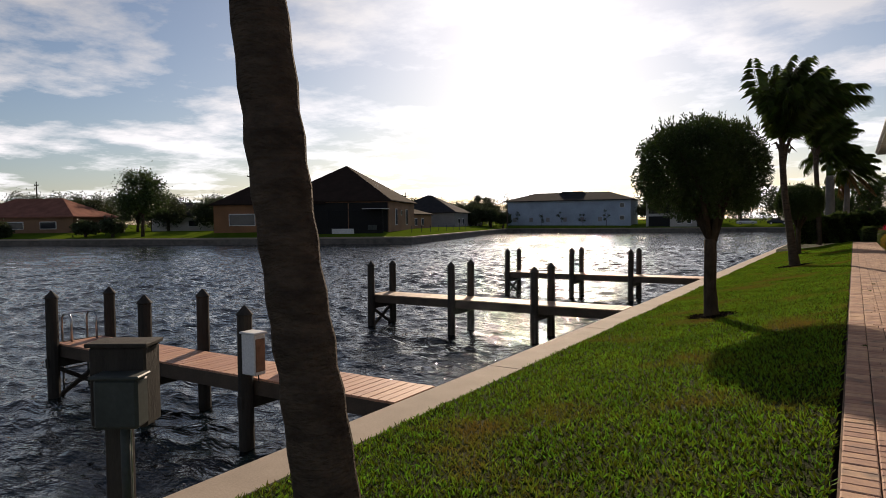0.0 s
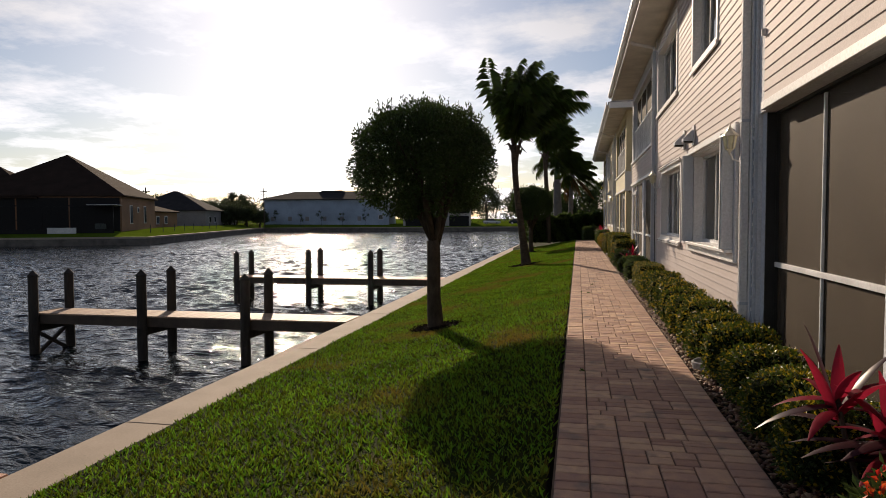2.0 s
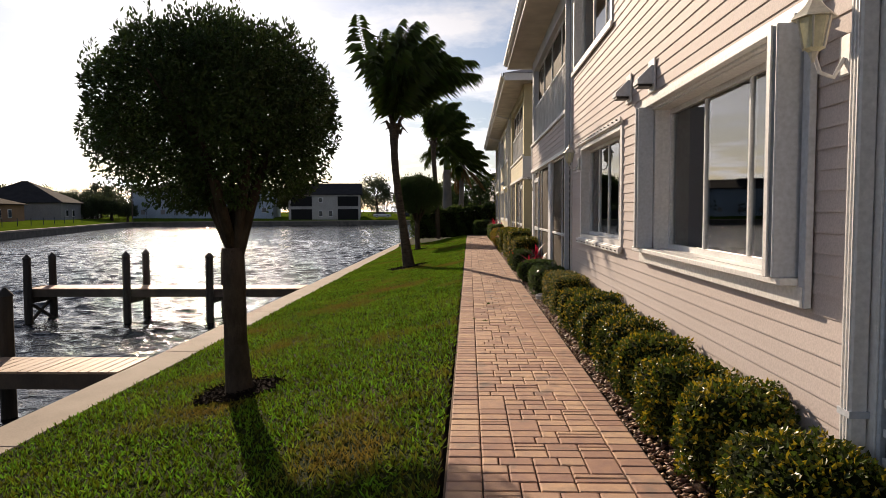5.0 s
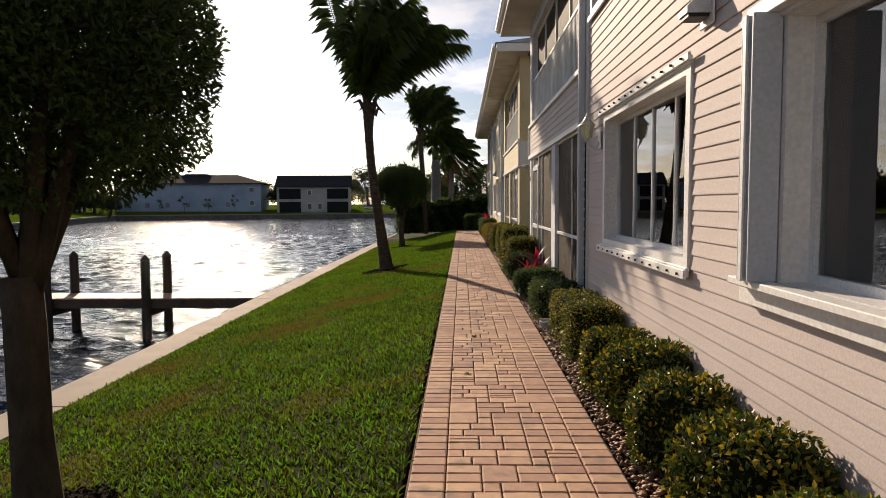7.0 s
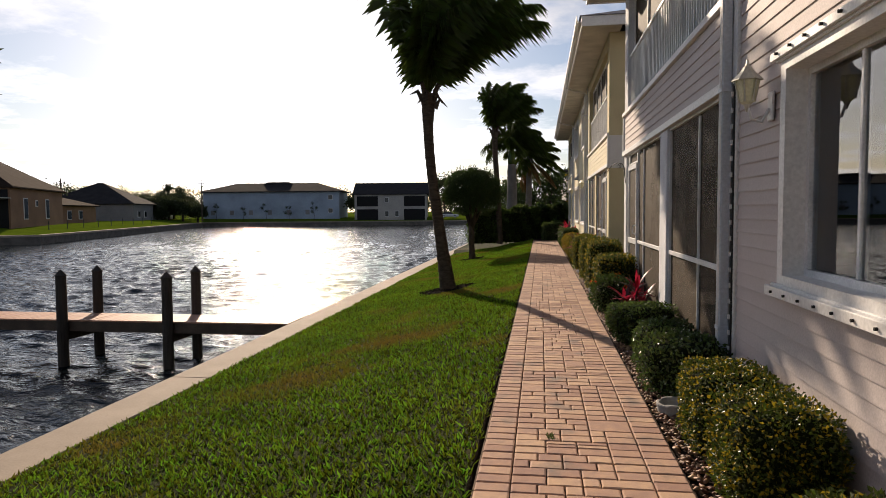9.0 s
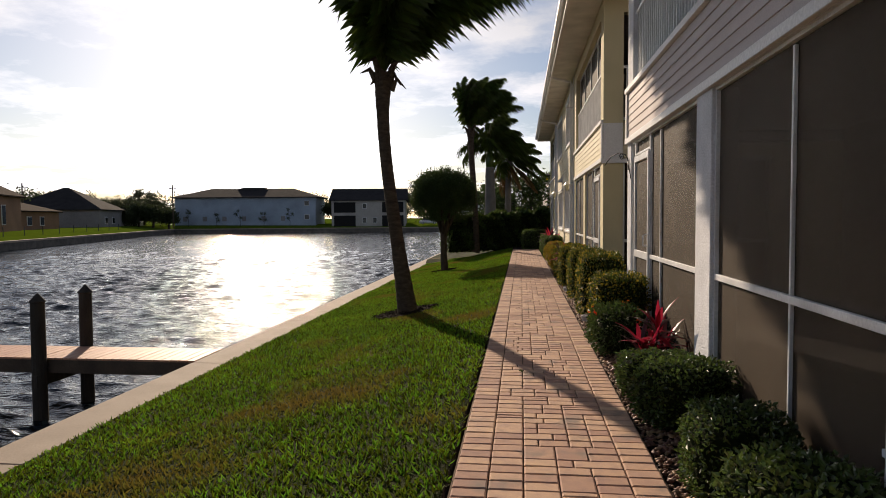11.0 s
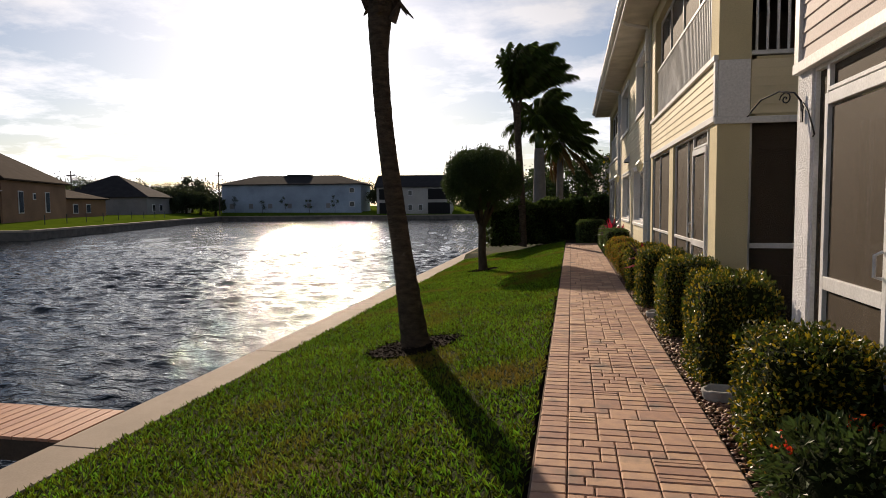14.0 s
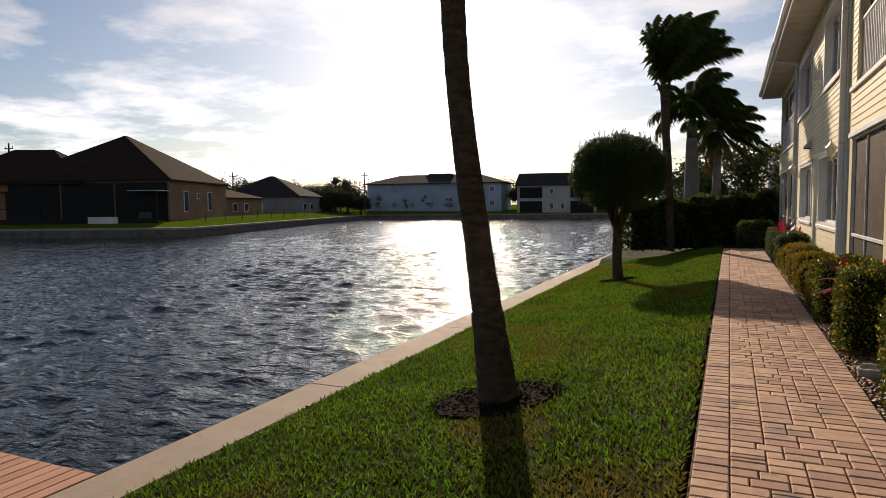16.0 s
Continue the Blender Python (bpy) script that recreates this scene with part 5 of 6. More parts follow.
def house(name, x, y, rz, w, d, z, eave, ridge, wall_m, roof_m, label, wins=(), hip=0.5, over=0.5, gable=False, axis="u"):
    """A house with its front along local x, body depth along y; wins: (side, u0, u1, z0, z1)."""
    h = root(name, x, y, z, label, "house", "houses beyond the canal", rz=rz)
    part("wall", boxes((0, w, 0, d, -0.6, eave)), wall_m, h)
    bm = bmesh.new()
    e = over
    c = [(-e, -e), (w + e, -e), (w + e, d + e), (-e, d + e)]
    lo, q = [bm.verts.new((a, b, eave - 0.02)) for a, b in c], [bm.verts.new((a, b, eave + 0.16)) for a, b in c]
    if axis == "u":
        k = 0.0 if gable else min(hip * (d + 2 * e), (w + 2 * e) * 0.49)
        r = [bm.verts.new((-e + k, d / 2, ridge)), bm.verts.new((w + e - k, d / 2, ridge))]
        fs = ((q[0], q[1], r[1], r[0]), (q[1], q[2], r[1]), (q[2], q[3], r[0], r[1]), (q[3], q[0], r[0]))
    else:
        k = 0.0 if gable else min(hip * (w + 2 * e), (d + 2 * e) * 0.49)
        r = [bm.verts.new((w / 2, -e + k, ridge)), bm.verts.new((w / 2, d + e - k, ridge))]
        fs = ((q[0], q[1], r[0]), (q[1], q[2], r[1], r[0]), (q[2], q[3], r[1]), (q[3], q[0], r[0], r[1]))
    for f in fs:
        bm.faces.new(f)
    for i in range(4):
        bm.faces.new((lo[i], lo[(i + 1) % 4], q[(i + 1) % 4], q[i]))
    bm.faces.new(list(reversed(lo)))
    part("roof", bm, roof_m, h)
    for side, a, b, z0, z1, kind in wins:
        if side == "f":
            fr, pn = (a, b, -0.08, 0.02, z0, z1), (a + 0.1, b - 0.1, -0.10, -0.07, z0 + 0.1, z1 - 0.1)
        elif side == "r":
            fr, pn = (w - 0.02, w + 0.08, a, b, z0, z1), (w + 0.07, w + 0.10, a + 0.1, b - 0.1, z0 + 0.1, z1 - 0.1)
        else:
            fr, pn = (-0.08, 0.02, a, b, z0, z1), (-0.10, -0.07, a + 0.1, b - 0.1, z0 + 0.1, z1 - 0.1)
        # far porches: flat near-black sheets, dark screen and recess shade in one colour
        win = part("window" if kind != "door" else "door", boxes(fr), "cage_shade" if kind == "cage_shade" else ("wall_blue" if kind == "plain" else "trim_white"), h)
        part("pane" if kind != "door" else "door_leaf", boxes(pn), "dark_glass" if kind == "glass" else "wall_grey" if kind == "plain" else ("cage_shade" if kind == "cage_shade" else "wall_pale"), win)
    return h


A_ROT = math.degrees(math.atan2(0.406, 0.914))
main = house("house", -77.3, 71.5, A_ROT, 19.0, 20.0, -0.25, 4.9, 11.2, "wall_brown", "roof_brown", "brown stucco house with large dark hip roof",
             [("f", 0.2, 6.2, 0.1, 4.7, "cage_shade"), ("f", 6.4, 12.5, 0.1, 4.7, "cage_shade"), ("f", 12.7, 18.8, 0.1, 4.7, "cage_shade"), ("r", 4.2, 5.6, 1.2, 3.8, "glass"), ("r", 12.4, 13.8, 1.2, 3.8, "glass"), ("r", 8.5, 9.3, 2.8, 3.6, "glass")], axis="v")
part("pool_fence", boxes((0.5, 18.7, -2.6, -2.5, 0.0, 0.55)), "cage_shade", main)
part("pool_cage", boxes((0.3, 0.45, -2.6, -2.45, 0, 3.6), (5.2, 5.35, -2.6, -2.45, 0, 3.6), (10.1, 10.25, -2.6, -2.45, 0, 3.6), (18.5, 18.65, -2.6, -2.45, 0, 3.6), (0.3, 18.65, -2.6, -2.45, 3.5, 3.65), (0.3, 18.65, -2.6, -2.45, 1.7, 1.78), (18.5, 18.65, -2.6, 0.0, 3.5, 3.65), (0.3, 0.45, -2.6, 0.0, 3.5, 3.65)), "cage_shade", main)
part("panel", boxes((10.8, 14.2, -2.7, -2.62, 0.0, 0.75)), "wall_pale", main)
part("canopy", boxes((15.6, 19.1, -3.2, 0.0, 3.66, 3.74)), "wall_pale", main)
house("house", -86.0, 67.6, A_ROT, 18.0, 13.0, -0.25, 4.6, 9.2, "wall_orange", "roof_brown", "orange stucco house wing with brown hip roof", [("f", 2.6, 7.0, 1.3, 3.2, "glass"), ("f", 9.4, 13.6, 0.3, 3.8, "cage_shade")])
SX, SY = -0.304, 0.953
def along(s, off):
    return -53.0 + SX * s - SY * off, 75.4 + SY * s + SX * off
for s, off, w, d, e, r, wm, rm, lab in ((29, 9.5, 15, 13, 3.0, 5.4, "wall_brown", "roof_brown", "small brown house with pale garage end"), (61, 8.5, 16, 17, 3.6, 8.2, "wall_grey", "roof_grey", "grey house with steep dark hip roof"), (84, 9, 12, 12, 3.0, 5.6, "wall_pale", "roof_brown", "pale low house near the water")):
    hx, hy = along(s, off + d)
    house("house", hx, hy, 17.7, d, w, -0.2, e, r, wm, rm, lab, [("f", 2, 3.6, 0.9, 2.3, "glass"), ("f", 6.5, 9.5, 0.1, 2.4, "door"), ("r", 3, 4.6, 0.9, 2.3, "glass"), ("r", 7.5, 9, 0.9, 2.3, "glass")])
house("house", -131.0, 50.0, 27, 21, 12, -0.1, 2.9, 6.4, "wall_brown", "roof_red", "low house with red tile hip roof", [("f", 3, 6, 0.3, 2.4, "cage_shade"), ("f", 9, 12, 0.9, 2.2, "glass"), ("f", 15, 18, 0.9, 2.2, "glass")])
house("house", -112.0, 74.0, 30, 12, 9, 0.0, 3.0, 5.6, "wall_pale", "roof_grey", "white house with dark hip roof", [("f", 2, 4, 0.9, 2.2, "glass"), ("f", 7, 9, 0.9, 2.2, "glass")])
WB = math.degrees(math.atan2(4.6, 32.8))
blue = house("apartment_building", -80.8, 160.2, WB, 33.1, 13, -0.5, 7.0, 9.4, "wall_blue", "roof_grey", "long pale blue two-storey apartment building with hip roof",
             [("f", 1.8 + 4.6 * i, 3.0 + 4.6 * i, 1.4, 2.7, "plain") for i in range(6)] + [("f", 30.4, 31.6, 5.0, 6.2, "glass"), ("f", 30.4, 31.6, 1.8, 3.0, "glass")], over=0.8)
bm = bmesh.new()
prism(bm, [(12.5, 8.6), (21.5, 8.6), (19.6, 9.6), (14.4, 9.6)], "y", 5.2, 8.8)
part("roof_step", bm, "roof_grey", blue)
cream = house("apartment_building", -43.7, 163.2, 8.3, 17.2, 12, -0.7, 6.3, 9.3, "wall_cream_far", "roof_grey", "cream two-storey apartment building with dark gabled roof",
              [("f", 0.6, 5.6, 3.5, 5.9, "cage_shade"), ("f", 0.6, 5.6, 0.2, 2.8, "cage_shade"), ("f", 11.8, 16.8, 3.5, 5.9, "cage_shade"), ("f", 11.8, 16.8, 0.2, 2.8, "cage_shade"), ("f", 7.2, 8.2, 4.4, 5.6, "glass"), ("f", 9.6, 10.6, 1.0, 2.4, "glass"), ("f", 7.2, 8.2, 1.0, 2.4, "glass")], gable=True)
house("apartment_building", 2.6, 74.0, 0, 10, 16, 0.0, 5.0, 7.0, "wall_cream_far", "roof_grey", "cream building past the hedge end", [("f", 0.6, 2.4, 3.1, 4.6, "glass"), ("l", 2, 4, 3.1, 4.6, "glass"), ("l", 2, 4, 0.6, 2.2, "glass")])
house("house", -14.0, 172.0, 8, 13, 10, -0.3, 5.4, 8.0, "wall_pale", "roof_grey", "pale two-storey house behind palms", [("f", 2, 3.6, 3.2, 4.6, "glass"), ("f", 7, 8.6, 3.2, 4.6, "glass")])

rt = random.Random(5)
broadleaf(-94.0, 60.5, -0.2, 9.6, 8.0, 31, "tall dark broadleaf tree on the far bank", "leaf_tree", clumps=64)
for k, (tx, ty, hh, ww) in enumerate([(-104, 66, 6.5, 7), (-118, 78, 7.5, 9), (-128, 76, 7, 10), (-140, 74, 7.5, 10), (-150, 70, 8, 12), (-112, 90, 7, 9), (-88, 88, 6.5, 7),
                                      (-88.5, 160, 8.5, 7), (-95, 158, 6.0, 8), (-103, 165, 6.5, 9), (-92, 148, 4.0, 6), (-98, 142, 5.0, 6), (-110, 150, 6.5, 9), (-45.6, 172, 6, 6), (-24, 176, 10.5, 10), (-16, 180, 9, 9), (-5, 178, 7.5, 9), (6, 180, 8, 9), (16, 182, 9, 10), (28, 180, 9, 10), (-32, 196, 8, 10), (-60, 200, 8, 12), (-78, 196, 8, 12), (-120, 176, 8, 14), (-135, 182, 9, 14), (-86, 152, 5.5, 7), (-91, 156, 6.5, 8), (-97, 150, 6, 9), (-84, 146, 3.2, 5), (-89, 141, 3.6, 5), (-103, 158, 7.5, 10), (-99, 78, 6, 8), (-107, 74, 6.5, 9), (-122, 68, 7, 9), (-133, 66, 7, 9), (-98, 58, 2.2, 4), (-103, 56.5, 1.8, 4), (-117, 49.5, 1.6, 5), (-80.5, 150.5, 4.6, 5), (-78.0, 152.5, 3.4, 4.5), (-83, 149, 5.2, 6), (-85, 158, 6, 7)]):
    broadleaf(tx, ty, -0.3, hh, ww, 50 + k, "grey-green broadleaf tree on the far bank", clumps=32, size=0.42)
for k, (u, hh) in enumerate(((4.0, 4.2), (10.5, 3.6), (16.0, 4.4), (21.5, 3.8), (27.5, 4.4))):
    broadleaf(-80.8 + 0.99 * u + 0.3, 160.2 + 0.139 * u - 2.4, -0.4, hh, 2.4, 140 + k, "small tree beside the blue building", "leaf_far", 4, 0.16, 0.05)
broadleaf(1.0, 63.0, -0.1, 4.6, 5.2, 90, "dark dense tree behind the hedge", "leaf_tree", 30, 0.22, 0.16)
broadleaf(-1.8, 66.0, -0.1, 4.2, 4.0, 91, "dark dense tree behind the hedge", "leaf_tree", 26, 0.22, 0.14)
broadleaf(3.2, 60.0, -0.1, 4.4, 2.6, 92, "yellow-green tree beside the far building", "leaf_hedge", 20, 0.2, 0.12)

for px, py, ph in ((-84, 117, 8.2), (-75.5, 150, 9.4), (-149, 71.5, 11.2), (-96, 84, 11.4)):
    pole = root("utility_pole", px, py, -0.3, "weathered wooden utility pole with crossarm", "pole", "utility poles")
    part("mast", tubes(([(0, 0, 0), (0, 0, ph)], [0.16, 0.11]), sides=8), "timber_brown", pole)
    part("crossarm", boxes((-0.9, 0.9, -0.06, 0.06, ph - 0.9, ph - 0.75)), "timber_brown", pole)
    for u in (-0.8, 0.0, 0.8):
        part("insulator", tubes(([(u, 0, ph - 0.75), (u, 0, ph - 0.5)], 0.05), sides=6), "wall_grey", pole)


def car(x, y, rz, paint, label):
    c = root("car", x, y, -0.1, label, "car", "parked cars beyond the canal", rz=rz)
    bm = bmesh.new()
    prism(bm, [(-2.2, 0.25), (2.2, 0.25), (2.25, 0.6), (2.1, 0.82), (1.1, 0.92), (-1.9, 0.95), (-2.2, 0.8)], "y", -0.88, 0.88)
    bmesh.ops.bevel(bm, geom=bm.edges[:], offset=0.06, segments=2, affect="EDGES")
    part("body", bm, paint, c, smooth=True)
    bm = bmesh.new()
    prism(bm, [(-1.7, 0.93), (1.05, 0.90), (0.35, 1.42), (-1.1, 1.45)], "y", -0.78, 0.78)
    part("cabin", bm, "dark_glass", c)
    for wx in (-1.35, 1.35):
        for wy in (-0.86, 0.86):
            w = part("wheel", tubes(([(wx, wy - 0.1, 0.32), (wx, wy + 0.1, 0.32)], 0.32), sides=16), "iron", c)
            part("rim", tubes(([(wx, wy - 0.11, 0.32), (wx, wy + 0.11, 0.32)], 0.19), sides=12), "metal", w)
    return c


car(-15.0, 168.2, 8, "car_dark", "dark saloon car parked on the far bank")
car(-21.5, 168.0, 8, "car_white", "pale car parked on the far bank")
car(-0.9, 60.5, 20, "car_white", "pale car parked behind the hedge")

# low woods along the horizon
rng = np.random.default_rng(123)
runs = [((-230, 60), (-150, 96)), ((-150, 96), (-118, 130)), ((-118, 130), (-112, 190)), ((-112, 200), (-20, 216)), ((-20, 214), (90, 226)), ((8, 78), (30, 90)), ((-92, 96), (-100, 140)), ((-96, 166), (-84, 174))]
pts = []
for (ax, ay), (bx, by) in runs:
    ln = math.hypot(bx - ax, by - ay)
    for _ in range(int(ln / 0.55)):
        u = rng.uniform()
        h = 4.0 + 2.6 * abs(math.sin(u * ln * 0.13)) + rng.uniform(0, 1.6)
        c = np.array([ax + (bx - ax) * u + rng.normal() * 1.5, ay + (by - ay) * u + rng.normal() * 1.5, rng.uniform(0.1, 1.0) * h])
        pts.append(c + rng.normal(size=(60, 3)) * np.array([1.0, 1.0, 0.7]))
P = np.concatenate(pts)
tagged(put("far_woods", leaf_mesh("far_woods", P, rng.normal(size=P.shape), 0.55, 0.34, rng), "leaf_far"), "low dark woods along the horizon", "woods", kind="stuff")


# ---- fittings on the near building ----
def wall_lamp(y, z, label, size=1.0):
    """A carriage lantern on a curled arm."""
    l = root("wall_lamp", WALL - 0.02, y, z, label, "lamp", "lanterns on the walls")
    l.scale = (size, size, size)
    part("backplate", boxes((-0.02, 0.0, -0.06, 0.06, -0.12, 0.12), bevel=0.008), "trim_white", l)
    part("arm", tubes(([(-0.02, 0, -0.02), (-0.08, 0, -0.13), (-0.16, 0, -0.10), (-0.20, 0, 0.02)], [0.014, 0.014, 0.013, 0.012]), sides=8), "trim_white", l, smooth=True)
    bm = tubes(([(-0.20, 0, 0.02), (-0.20, 0, 0.04), (-0.20, 0, 0.22)], [0.03, 0.06, 0.095]), sides=6)
    g = part("glass_body", bm, "lamp_glass", l, "bevelled pale yellow lamp glass")
    for k in range(6):
        a = k * math.pi / 3
        part("bar", tubes(([(-0.20 + 0.062 * math.cos(a), 0.062 * math.sin(a), 0.04), (-0.20 + 0.098 * math.cos(a), 0.098 * math.sin(a), 0.22)], 0.007), sides=5), "lamp_brass", g)
    part("roof", tubes(([(-0.20, 0, 0.215), (-0.20, 0, 0.225), (-0.20, 0, 0.29), (-0.20, 0, 0.33), (-0.20, 0, 0.335), (-0.20, 0, 0.39)], [0.125, 0.12, 0.055, 0.03, 0.018, 0.006]), sides=6), "lamp_brass", l)
    part("finial", tubes(([(-0.20, 0, -0.04), (-0.20, 0, 0.02)], [0.008, 0.03]), sides=6), "lamp_brass", l)
    return l


wall_lamp(10.13, 2.17, "cream carriage lantern on a white bracket", 0.78)
wall_lamp(17.45, 2.20, "white carriage lantern beside a downspout", 0.8)
wall_lamp(35.2, 2.25, "white carriage lantern on cream siding", 0.8)
wall_lamp(42.6, 2.25, "white carriage lantern beside a screened porch", 0.8)


def vent(y, z):
    v = root("dryer_vent", WALL - 0.022, y, z, "grey hooded dryer vent on white siding", "vent", "dryer vents on the wall")
    part("plate", boxes((-0.012, 0.004, -0.11, 0.11, -0.16, 0.15), bevel=0.004), "trim_white", v)
    bm = bmesh.new()
    prism(bm, [(-0.012, 0.08), (-0.03, 0.08), (-0.16, -0.05), (-0.16, -0.09), (-0.012, -0.09)], "y", -0.085, 0.085)
    part("hood", bm, "trim_grey", v)
    part("flap", boxes((-0.15, -0.02, -0.075, 0.075, -0.115, -0.092)), "iron", v)
    return v


vent(14.25, 2.78)
vent(13.35, 2.74)
vent(39.8, 2.85)

# accordion storm shutters folded at both sides of the first window, with their tracks
sh = root("storm_shutter", WALL, 11.9, 0, "white accordion storm shutter folded open at window", "shutter")
for v0, v1 in ((-1.42, -1.29), (1.32, 1.47)):
    for k in range(5):
        y0 = v0 + (v1 - v0) * k / 5
        part("slat", boxes((-0.18 + 0.015 * (k % 2), -0.035, y0, y0 + (v1 - v0) / 5 - 0.008, 1.10, 2.42), bevel=0.006), "trim_grey", sh)
    part("lock_bar", boxes((-0.192, -0.18, (v0 + v1) / 2 - 0.02, (v0 + v1) / 2 + 0.02, 1.10, 2.42), bevel=0.003), "trim_white", sh)
part("top_track", boxes((-0.11, -0.05, -1.45, 1.64, 2.42, 2.46), (-0.06, -0.022, -1.5, 1.68, 2.40, 2.53), bevel=0.005), "trim_white", sh)
part("bottom_track", boxes((-0.15, -0.05, -1.45, 1.64, 1.06, 1.10), (-0.07, -0.022, -1.5, 1.68, 0.95, 1.06), bevel=0.005), "trim_white", sh)
part("edge_strip", boxes((-0.06, -0.022, -1.52, -1.45, 0.95, 2.50), bevel=0.004), "trim_grey", sh)

# panel tracks with studs round the second window
tr = root("panel_track", WALL, 15.9, 0, "white storm-panel track with dark studs round window", "track")
part("top_track", boxes((-0.072, -0.051, -1.44, 1.46, 2.46, 2.515), bevel=0.004), "trim_white", tr)
part("bottom_track", boxes((-0.078, -0.056, -1.44, 1.46, 0.965, 1.03), bevel=0.004), "trim_white", tr)
for k in range(13):
    for z in (0.995, 2.49):
        part("stud", tubes(([(-0.07, -1.32 + k * 0.22, z), (-0.092, -1.32 + k * 0.22, z)], 0.009), sides=6), "iron", tr)

# scrolled iron plant hook at the porch corner
hk = root("plant_hook", WALL - 0.012, 25.15, 2.22, "black wrought-iron scroll plant hook on white post", "hook")
pts = [(-0.01, 0.0, 0.0), (-0.01, 0.02, 0.12), (-0.05, 0.10, 0.24), (-0.14, 0.30, 0.30), (-0.26, 0.52, 0.24), (-0.33, 0.62, 0.12), (-0.36, 0.64, 0.05), (-0.38, 0.60, 0.04)]
part("arm", tubes((pts, 0.011), sides=6), "iron", hk, smooth=True)
spiral = [(-0.10 - 0.07 * (1 - k / 18) * math.cos(k * 0.6) * 0.5, 0.22 + 0.09 * (1 - k / 18) * math.cos(k * 0.6), 0.19 + 0.09 * (1 - k / 18) * math.sin(k * 0.6)) for k in range(18)]
part("scroll", tubes((spiral, 0.008), sides=6), "iron", hk, smooth=True)
part("plate", boxes((-0.015, 0.0, -0.03, 0.03, -0.14, 0.10), bevel=0.003), "iron", hk)
hk.scale = (0.72, 0.72, 0.6)
part("lower_scroll", tubes(([(-0.01, -0.05, 0.02), (-0.05, -0.18, 0.06), (-0.05, -0.32, -0.06), (-0.04, -0.40, -0.22), (-0.03, -0.44, -0.34), (-0.03, -0.40, -0.36)], 0.009), sides=6), "iron", hk, smooth=True)

# concrete splash blocks lying across the bed, their round lips at the path
def splash_block(x, y, turn):
    """A shallow trough with a raised rim and one rounded end."""
    L, W, H, T = 0.56, 0.135, 0.085, 0.022
    def ring(inset, z, dip=0.0):
        r = W - inset
        arc = [(W - r * math.cos(q), r * math.sin(q)) for q in (math.pi * (k / 14 - 0.5) for k in range(15))]
        pts = [(L - inset, -r), *[(px, py) for px, py in arc], (L - inset, r)]
        return [bm.verts.new((px, py, z - dip * (px < 0.06))) for px, py in pts]
    bm = bmesh.new()
    loops = [ring(0.012, 0.0), ring(0.0, H * 0.9, 0.012), ring(0.004, H, 0.012), ring(T, H, 0.012), ring(T + 0.018, 0.03, 0.0)]
    for p, q in zip(loops, loops[1:]):
        for i in range(len(p)):
            j = (i + 1) % len(p)
            bm.faces.new((p[i], p[j], q[j], q[i]))
    bm.faces.new(loops[-1])
    bm.faces.new(list(reversed(loops[0])))
    bmesh.ops.recalc_face_normals(bm, faces=bm.faces[:])
    ob = tagged(part("splash_block", bm, "rock_pale"), "pale concrete splash block lying in the pebble bed", "splash block", "splash blocks in the bed")
    ob.matrix_basis = pose(x, y, -0.035, 0, 0, turn)


for sx, sy, turn in ((1.19, 9.35, 10), (1.20, 17.95, 4), (1.21, 25.38, -5), (1.19, 29.2, 6)):
    splash_block(sx, sy, turn)

# bits on the far lawn
for hx, hy in (along(4, 7.5), along(9, 7.0)):
    ac = root("air_conditioner", hx, hy, -0.2, "dark air conditioner unit beside house wall", "air conditioner")
    part("casing", boxes((-0.5, 0.5, -0.5, 0.5, 0.0, 1.2), bevel=0.05), "metal_grey", ac)
    part("fan_grille", tubes(([(0, 0, 1.2), (0, 0, 1.24)], 0.42), sides=16), "iron", ac)
for k in range(9):
    fx, fy = along(10 + k * 5.5, 3.2)
    fp = tagged(part("fence_post", tubes(([(0, 0, 0), (0, 0, 1.3)], 0.05), sides=6), "metal_grey"), "thin grey fence post on far lawn", "fence post", "fence posts on the far lawn")
    fp.matrix_basis = pose(fx, fy, -0.5)

# ---- path of brick pavers, bed pebbles, grass: pieces last ----
path = tagged(part("path", boxes((PATH_L - 0.01, PATH_R + 0.01, -12, 46.0, -0.30, -0.018)), "sand"), "brick paver path with soldier-course edges", "path", kind="structure")
rp = random.Random(2)


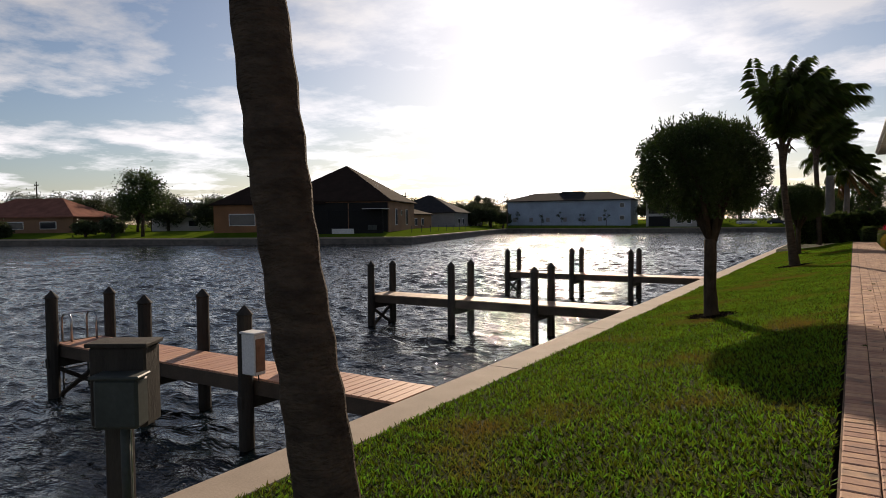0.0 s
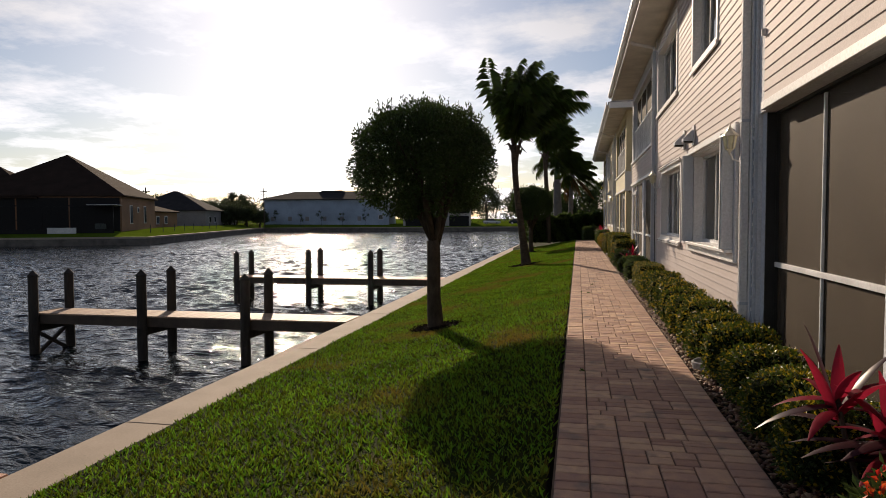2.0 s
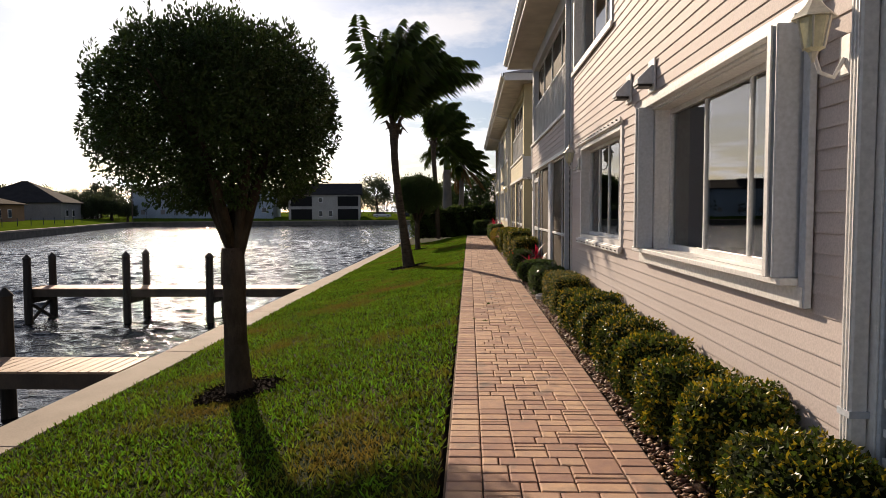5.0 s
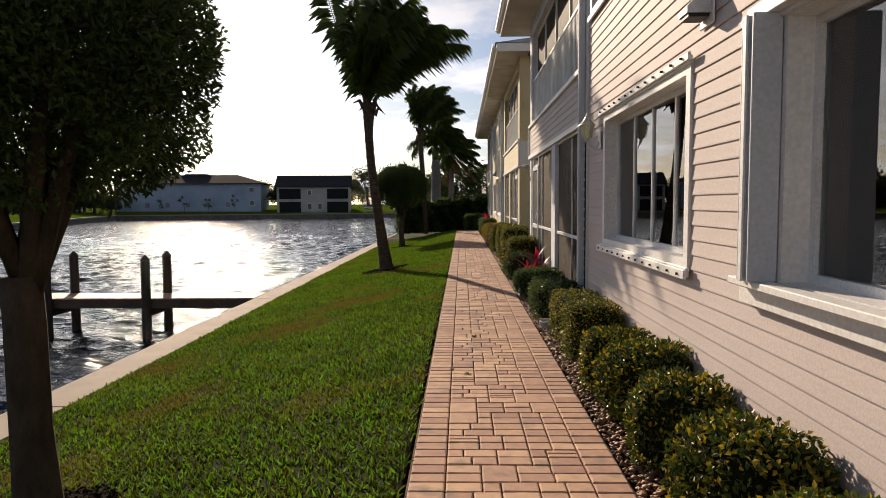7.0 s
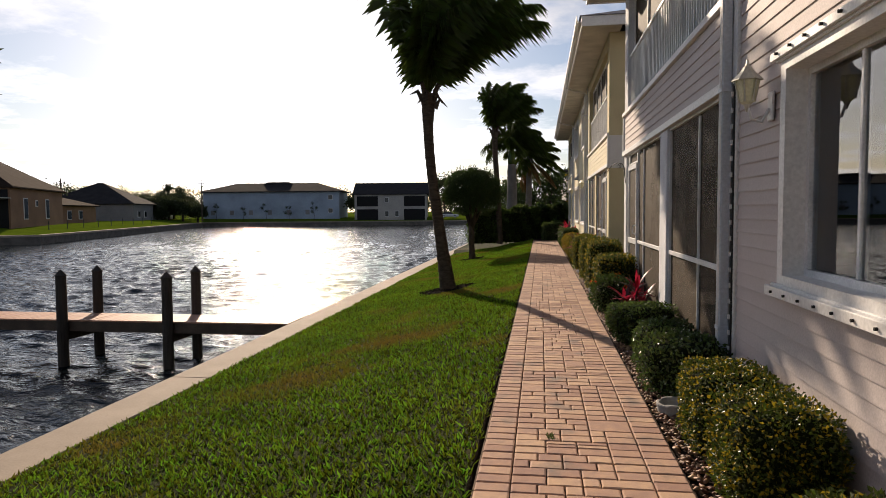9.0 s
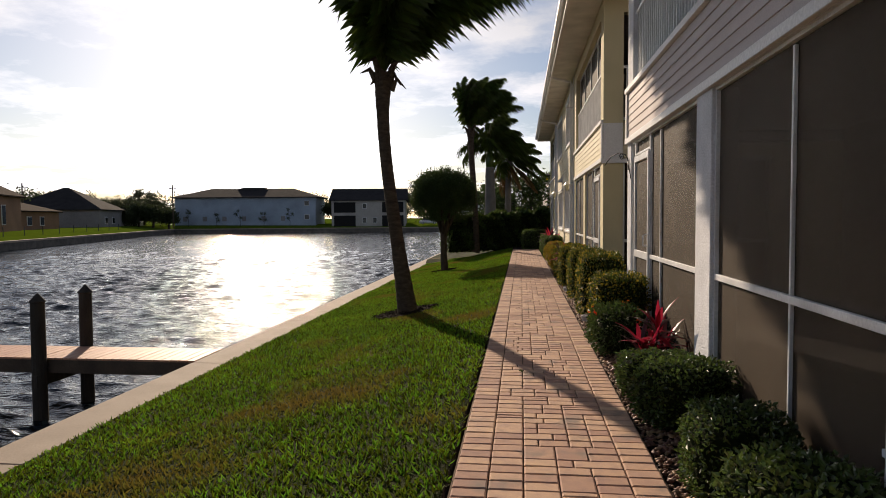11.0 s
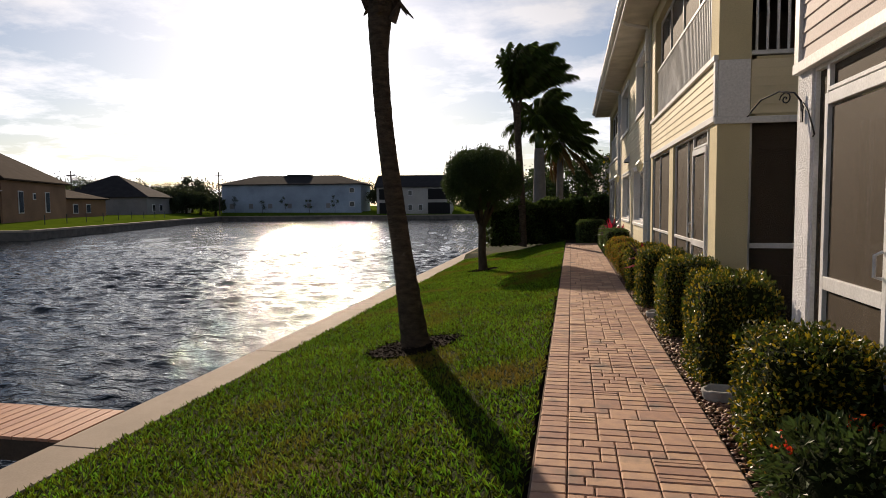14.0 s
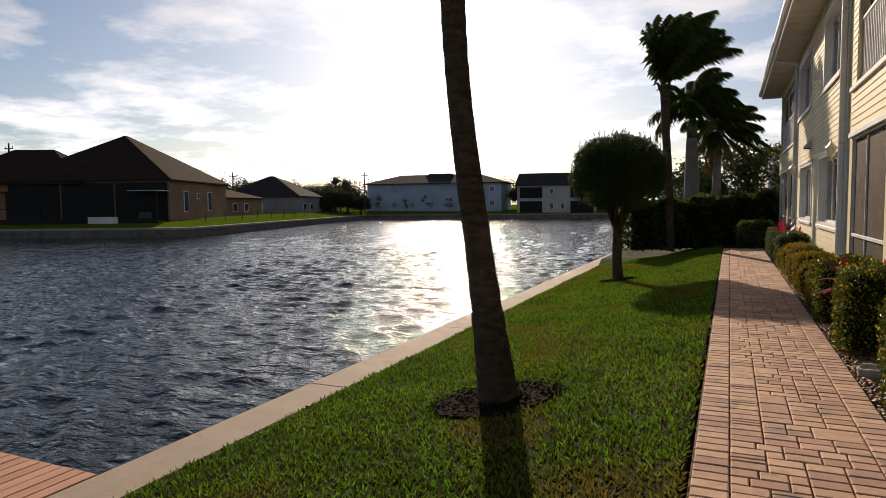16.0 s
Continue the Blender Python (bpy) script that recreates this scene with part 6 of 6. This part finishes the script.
def lay():
    """The pavers as (x0, x1, y0, y1): a soldier course each side, a mixed field between."""
    out = []
    y = -11.9
    while y < 45.9:
        for a, b in ((PATH_L, PATH_L + 0.2), (PATH_R - 0.2, PATH_R)):
            out.append((a, b, y, y + 0.117))
        y += 0.117
    a0, a1 = PATH_L + 0.2, PATH_R - 0.2
    y = -11.9
    while y < 45.7:
        x = a0
        while x < a1 - 0.01:
            k = rp.random()
            left = a1 - x
            if k < 0.14:
                w = 0.2 if left > 0.3 else left
                out.append((x, x + w, y, y + 0.234))
            elif k < 0.26:
                w = 0.2 if left > 0.3 else left
                out += [(x, x + w, y, y + 0.117), (x, x + w, y + 0.117, y + 0.175), (x, x + w, y + 0.175, y + 0.234)]
            else:
                w = rp.choice((0.3, 0.2, 0.2, 0.3))
                w = w if left > w + 0.1 else left
                for r in (0, 1):
                    if w > 0.25:
                        c = rp.choice((0.1, 0.2, w / 2)) if w > 0.29 else w / 2
                        out += [(x, x + c, y + r * 0.117, y + r * 0.117 + 0.117), (x + c, x + w, y + r * 0.117, y + r * 0.117 + 0.117)]
                    else:
                        out.append((x, x + w, y + r * 0.117, y + r * 0.117 + 0.117))
            x += w
        y += 0.234
    return out


def paver(w, d):
    """A paver with eased edges, its top at z 0."""
    g, c, h = 0.0030, 0.006, 0.05
    def ring(e, wob):
        pts = [(e, e), (w / 2, e), (w - e, e), (w - e, d / 2), (w - e, d - e), (w / 2, d - e), (e, d - e), (e, d / 2)]
        return [(x + (1 if x < w / 2 else -1) * rp.uniform(0, wob) * (abs(x - w / 2) > 0.01), y + (1 if y < d / 2 else -1) * rp.uniform(0, wob) * (abs(y - d / 2) > 0.01)) for x, y in pts]
    o = ring(g, 0.0025)
    i = ring(g + c, 0.005)
    return [(*p, -h) for p in o] + [(*p, -0.005) for p in o] + [(*p, 0.0) for p in i]


PAVER_FACES = [(a, (a + 1) % 8, 8 + (a + 1) % 8, 8 + a) for a in range(8)] + [(8 + a, 8 + (a + 1) % 8, 16 + (a + 1) % 8, 16 + a) for a in range(8)] + [(16, 17, 22, 23), (17, 18, 21, 22), (18, 19, 20, 21)]
cache, rest_v, rest_f = {}, [], []
singles = 0
for x0, x1, y0, y1 in lay():
    w, d = round(x1 - x0, 3), round(y1 - y0, 3)
    dz, tx, ty = rp.uniform(-0.002, 0.002), rp.uniform(-0.15, 0.15), rp.uniform(-0.15, 0.15)
    if 9.6 < y0 < 14.6 and singles < 300:
        singles += 1
        if (w, d) not in cache:
            cache[w, d] = arrays("brick", np.array(paver(w, d)), np.array(PAVER_FACES))
            cache[w, d].materials.append(M["brick"])
        o = new("brick", cache[w, d])
        o.parent, o.matrix_basis = path, pose(x0, y0, dz, tx, ty, 0)
    else:
        m = pose(x0, y0, dz, tx, ty, 0)
        b = len(rest_v)
        rest_v += [tuple(m @ Vector(p)) for p in paver(w, d)]
        rest_f += [tuple(b + q for q in f) for f in PAVER_FACES]
bricks = put("bricks", arrays("bricks", np.array(rest_v), np.array(rest_f)), "brick_rest", path)
bricks["kind"] = "stuff"

rng = np.random.default_rng(9)
n = 27000
ox, oy = rng.uniform(1.165, 1.83, n), rng.uniform(1.5, 46.0, n)
r = rng.uniform(0.012, 0.027, n)
octa = np.array([(1, 0, 0), (0, 1, 0), (-1, 0, 0), (0, -1, 0), (0, 0, 1), (0, 0, -1)], float)
V = octa[None] * r[:, None, None] * np.array([1.15, 0.95, 0.6]) + rng.normal(size=(n, 6, 3)) * (r * 0.22)[:, None, None]
a = rng.uniform(0, 6.28, n)
V = np.stack([V[..., 0] * np.cos(a)[:, None] - V[..., 1] * np.sin(a)[:, None], V[..., 0] * np.sin(a)[:, None] + V[..., 1] * np.cos(a)[:, None], V[..., 2]], -1)
V += np.stack([ox, oy, -0.045 + rng.uniform(0.004, 0.016, n)], -1)[:, None]
F = np.array([(0, 1, 4), (1, 2, 4), (2, 3, 4), (3, 0, 4), (1, 0, 5), (2, 1, 5), (3, 2, 5), (0, 3, 5)])
F = (np.arange(n)[:, None, None] * 6 + F[None]).reshape(-1, 3)
tagged(put("pebbles", arrays("pebbles", V.reshape(-1, 3), F), "pebble", smooth=True), "reddish brown river pebbles in the planting bed", "pebbles", kind="stuff")


def weed(x, y, seed, size=1.0):
    """A small tuft that has seeded itself in a joint."""
    r = np.random.default_rng(seed)
    k = 46
    at = np.stack([r.normal(size=k) * 0.016 * size, r.normal(size=k) * 0.035 * size, np.full(k, -0.004)], 1)
    way = np.stack([r.normal(size=k) * 0.8, r.normal(size=k) * 0.8, np.full(k, 0.7)], 1)
    t = root("weed", x, y, 0.0, "small green weed growing in a joint of brick path", "weed", "weeds in the path")
    put("foliage", leaf_mesh("foliage", at, way, 0.035 * size, 0.010 * size, r), "leaf_big", t)


for k, (x, y) in enumerate(((0.15, 15.75), (0.29, 15.58), (0.38, 17.19), (0.33, 21.98), (0.12, 8.91))):
    weed(x, y, 60 + k, 0.55 + 0.15 * (k % 3))

n = 330000
gx, gy = rng.uniform(-4.17, -0.088, n), rng.uniform(0.8, 47.5, n)
thin = np.hypot(gx + 2.4, (gy - 13.8)) > 0.40
thin &= np.hypot(gx + 1.95, (gy - 28.4)) > 0.60
thin &= np.hypot(gx + 2.5, (gy - 39.6)) > 0.38
thin &= (np.sin(gx * 61 + 3 * np.sin(gy * 13)) * np.sin(gy * 57 + 3 * np.sin(gx * 17)) > -0.3) | (rng.uniform(size=n) < 0.35)   # tufts with gaps
gx, gy = gx[thin], gy[thin]
n = len(gx)
at = np.stack([gx, gy, lawn_z(gx) - 0.02 + 0.014 * np.sin(gx * 3.1 + gy * 0.9) * np.sin(gy * 0.7)], 1)
way = np.stack([rng.normal(size=n) * 0.75, rng.normal(size=n) * 0.75, np.full(n, 0.95)], 1)
tagged(put("grass", leaf_mesh("grass", at, way, 0.062, 0.0145, rng, 0.12), "grass"), "thick coarse green lawn grass", "grass", kind="stuff")
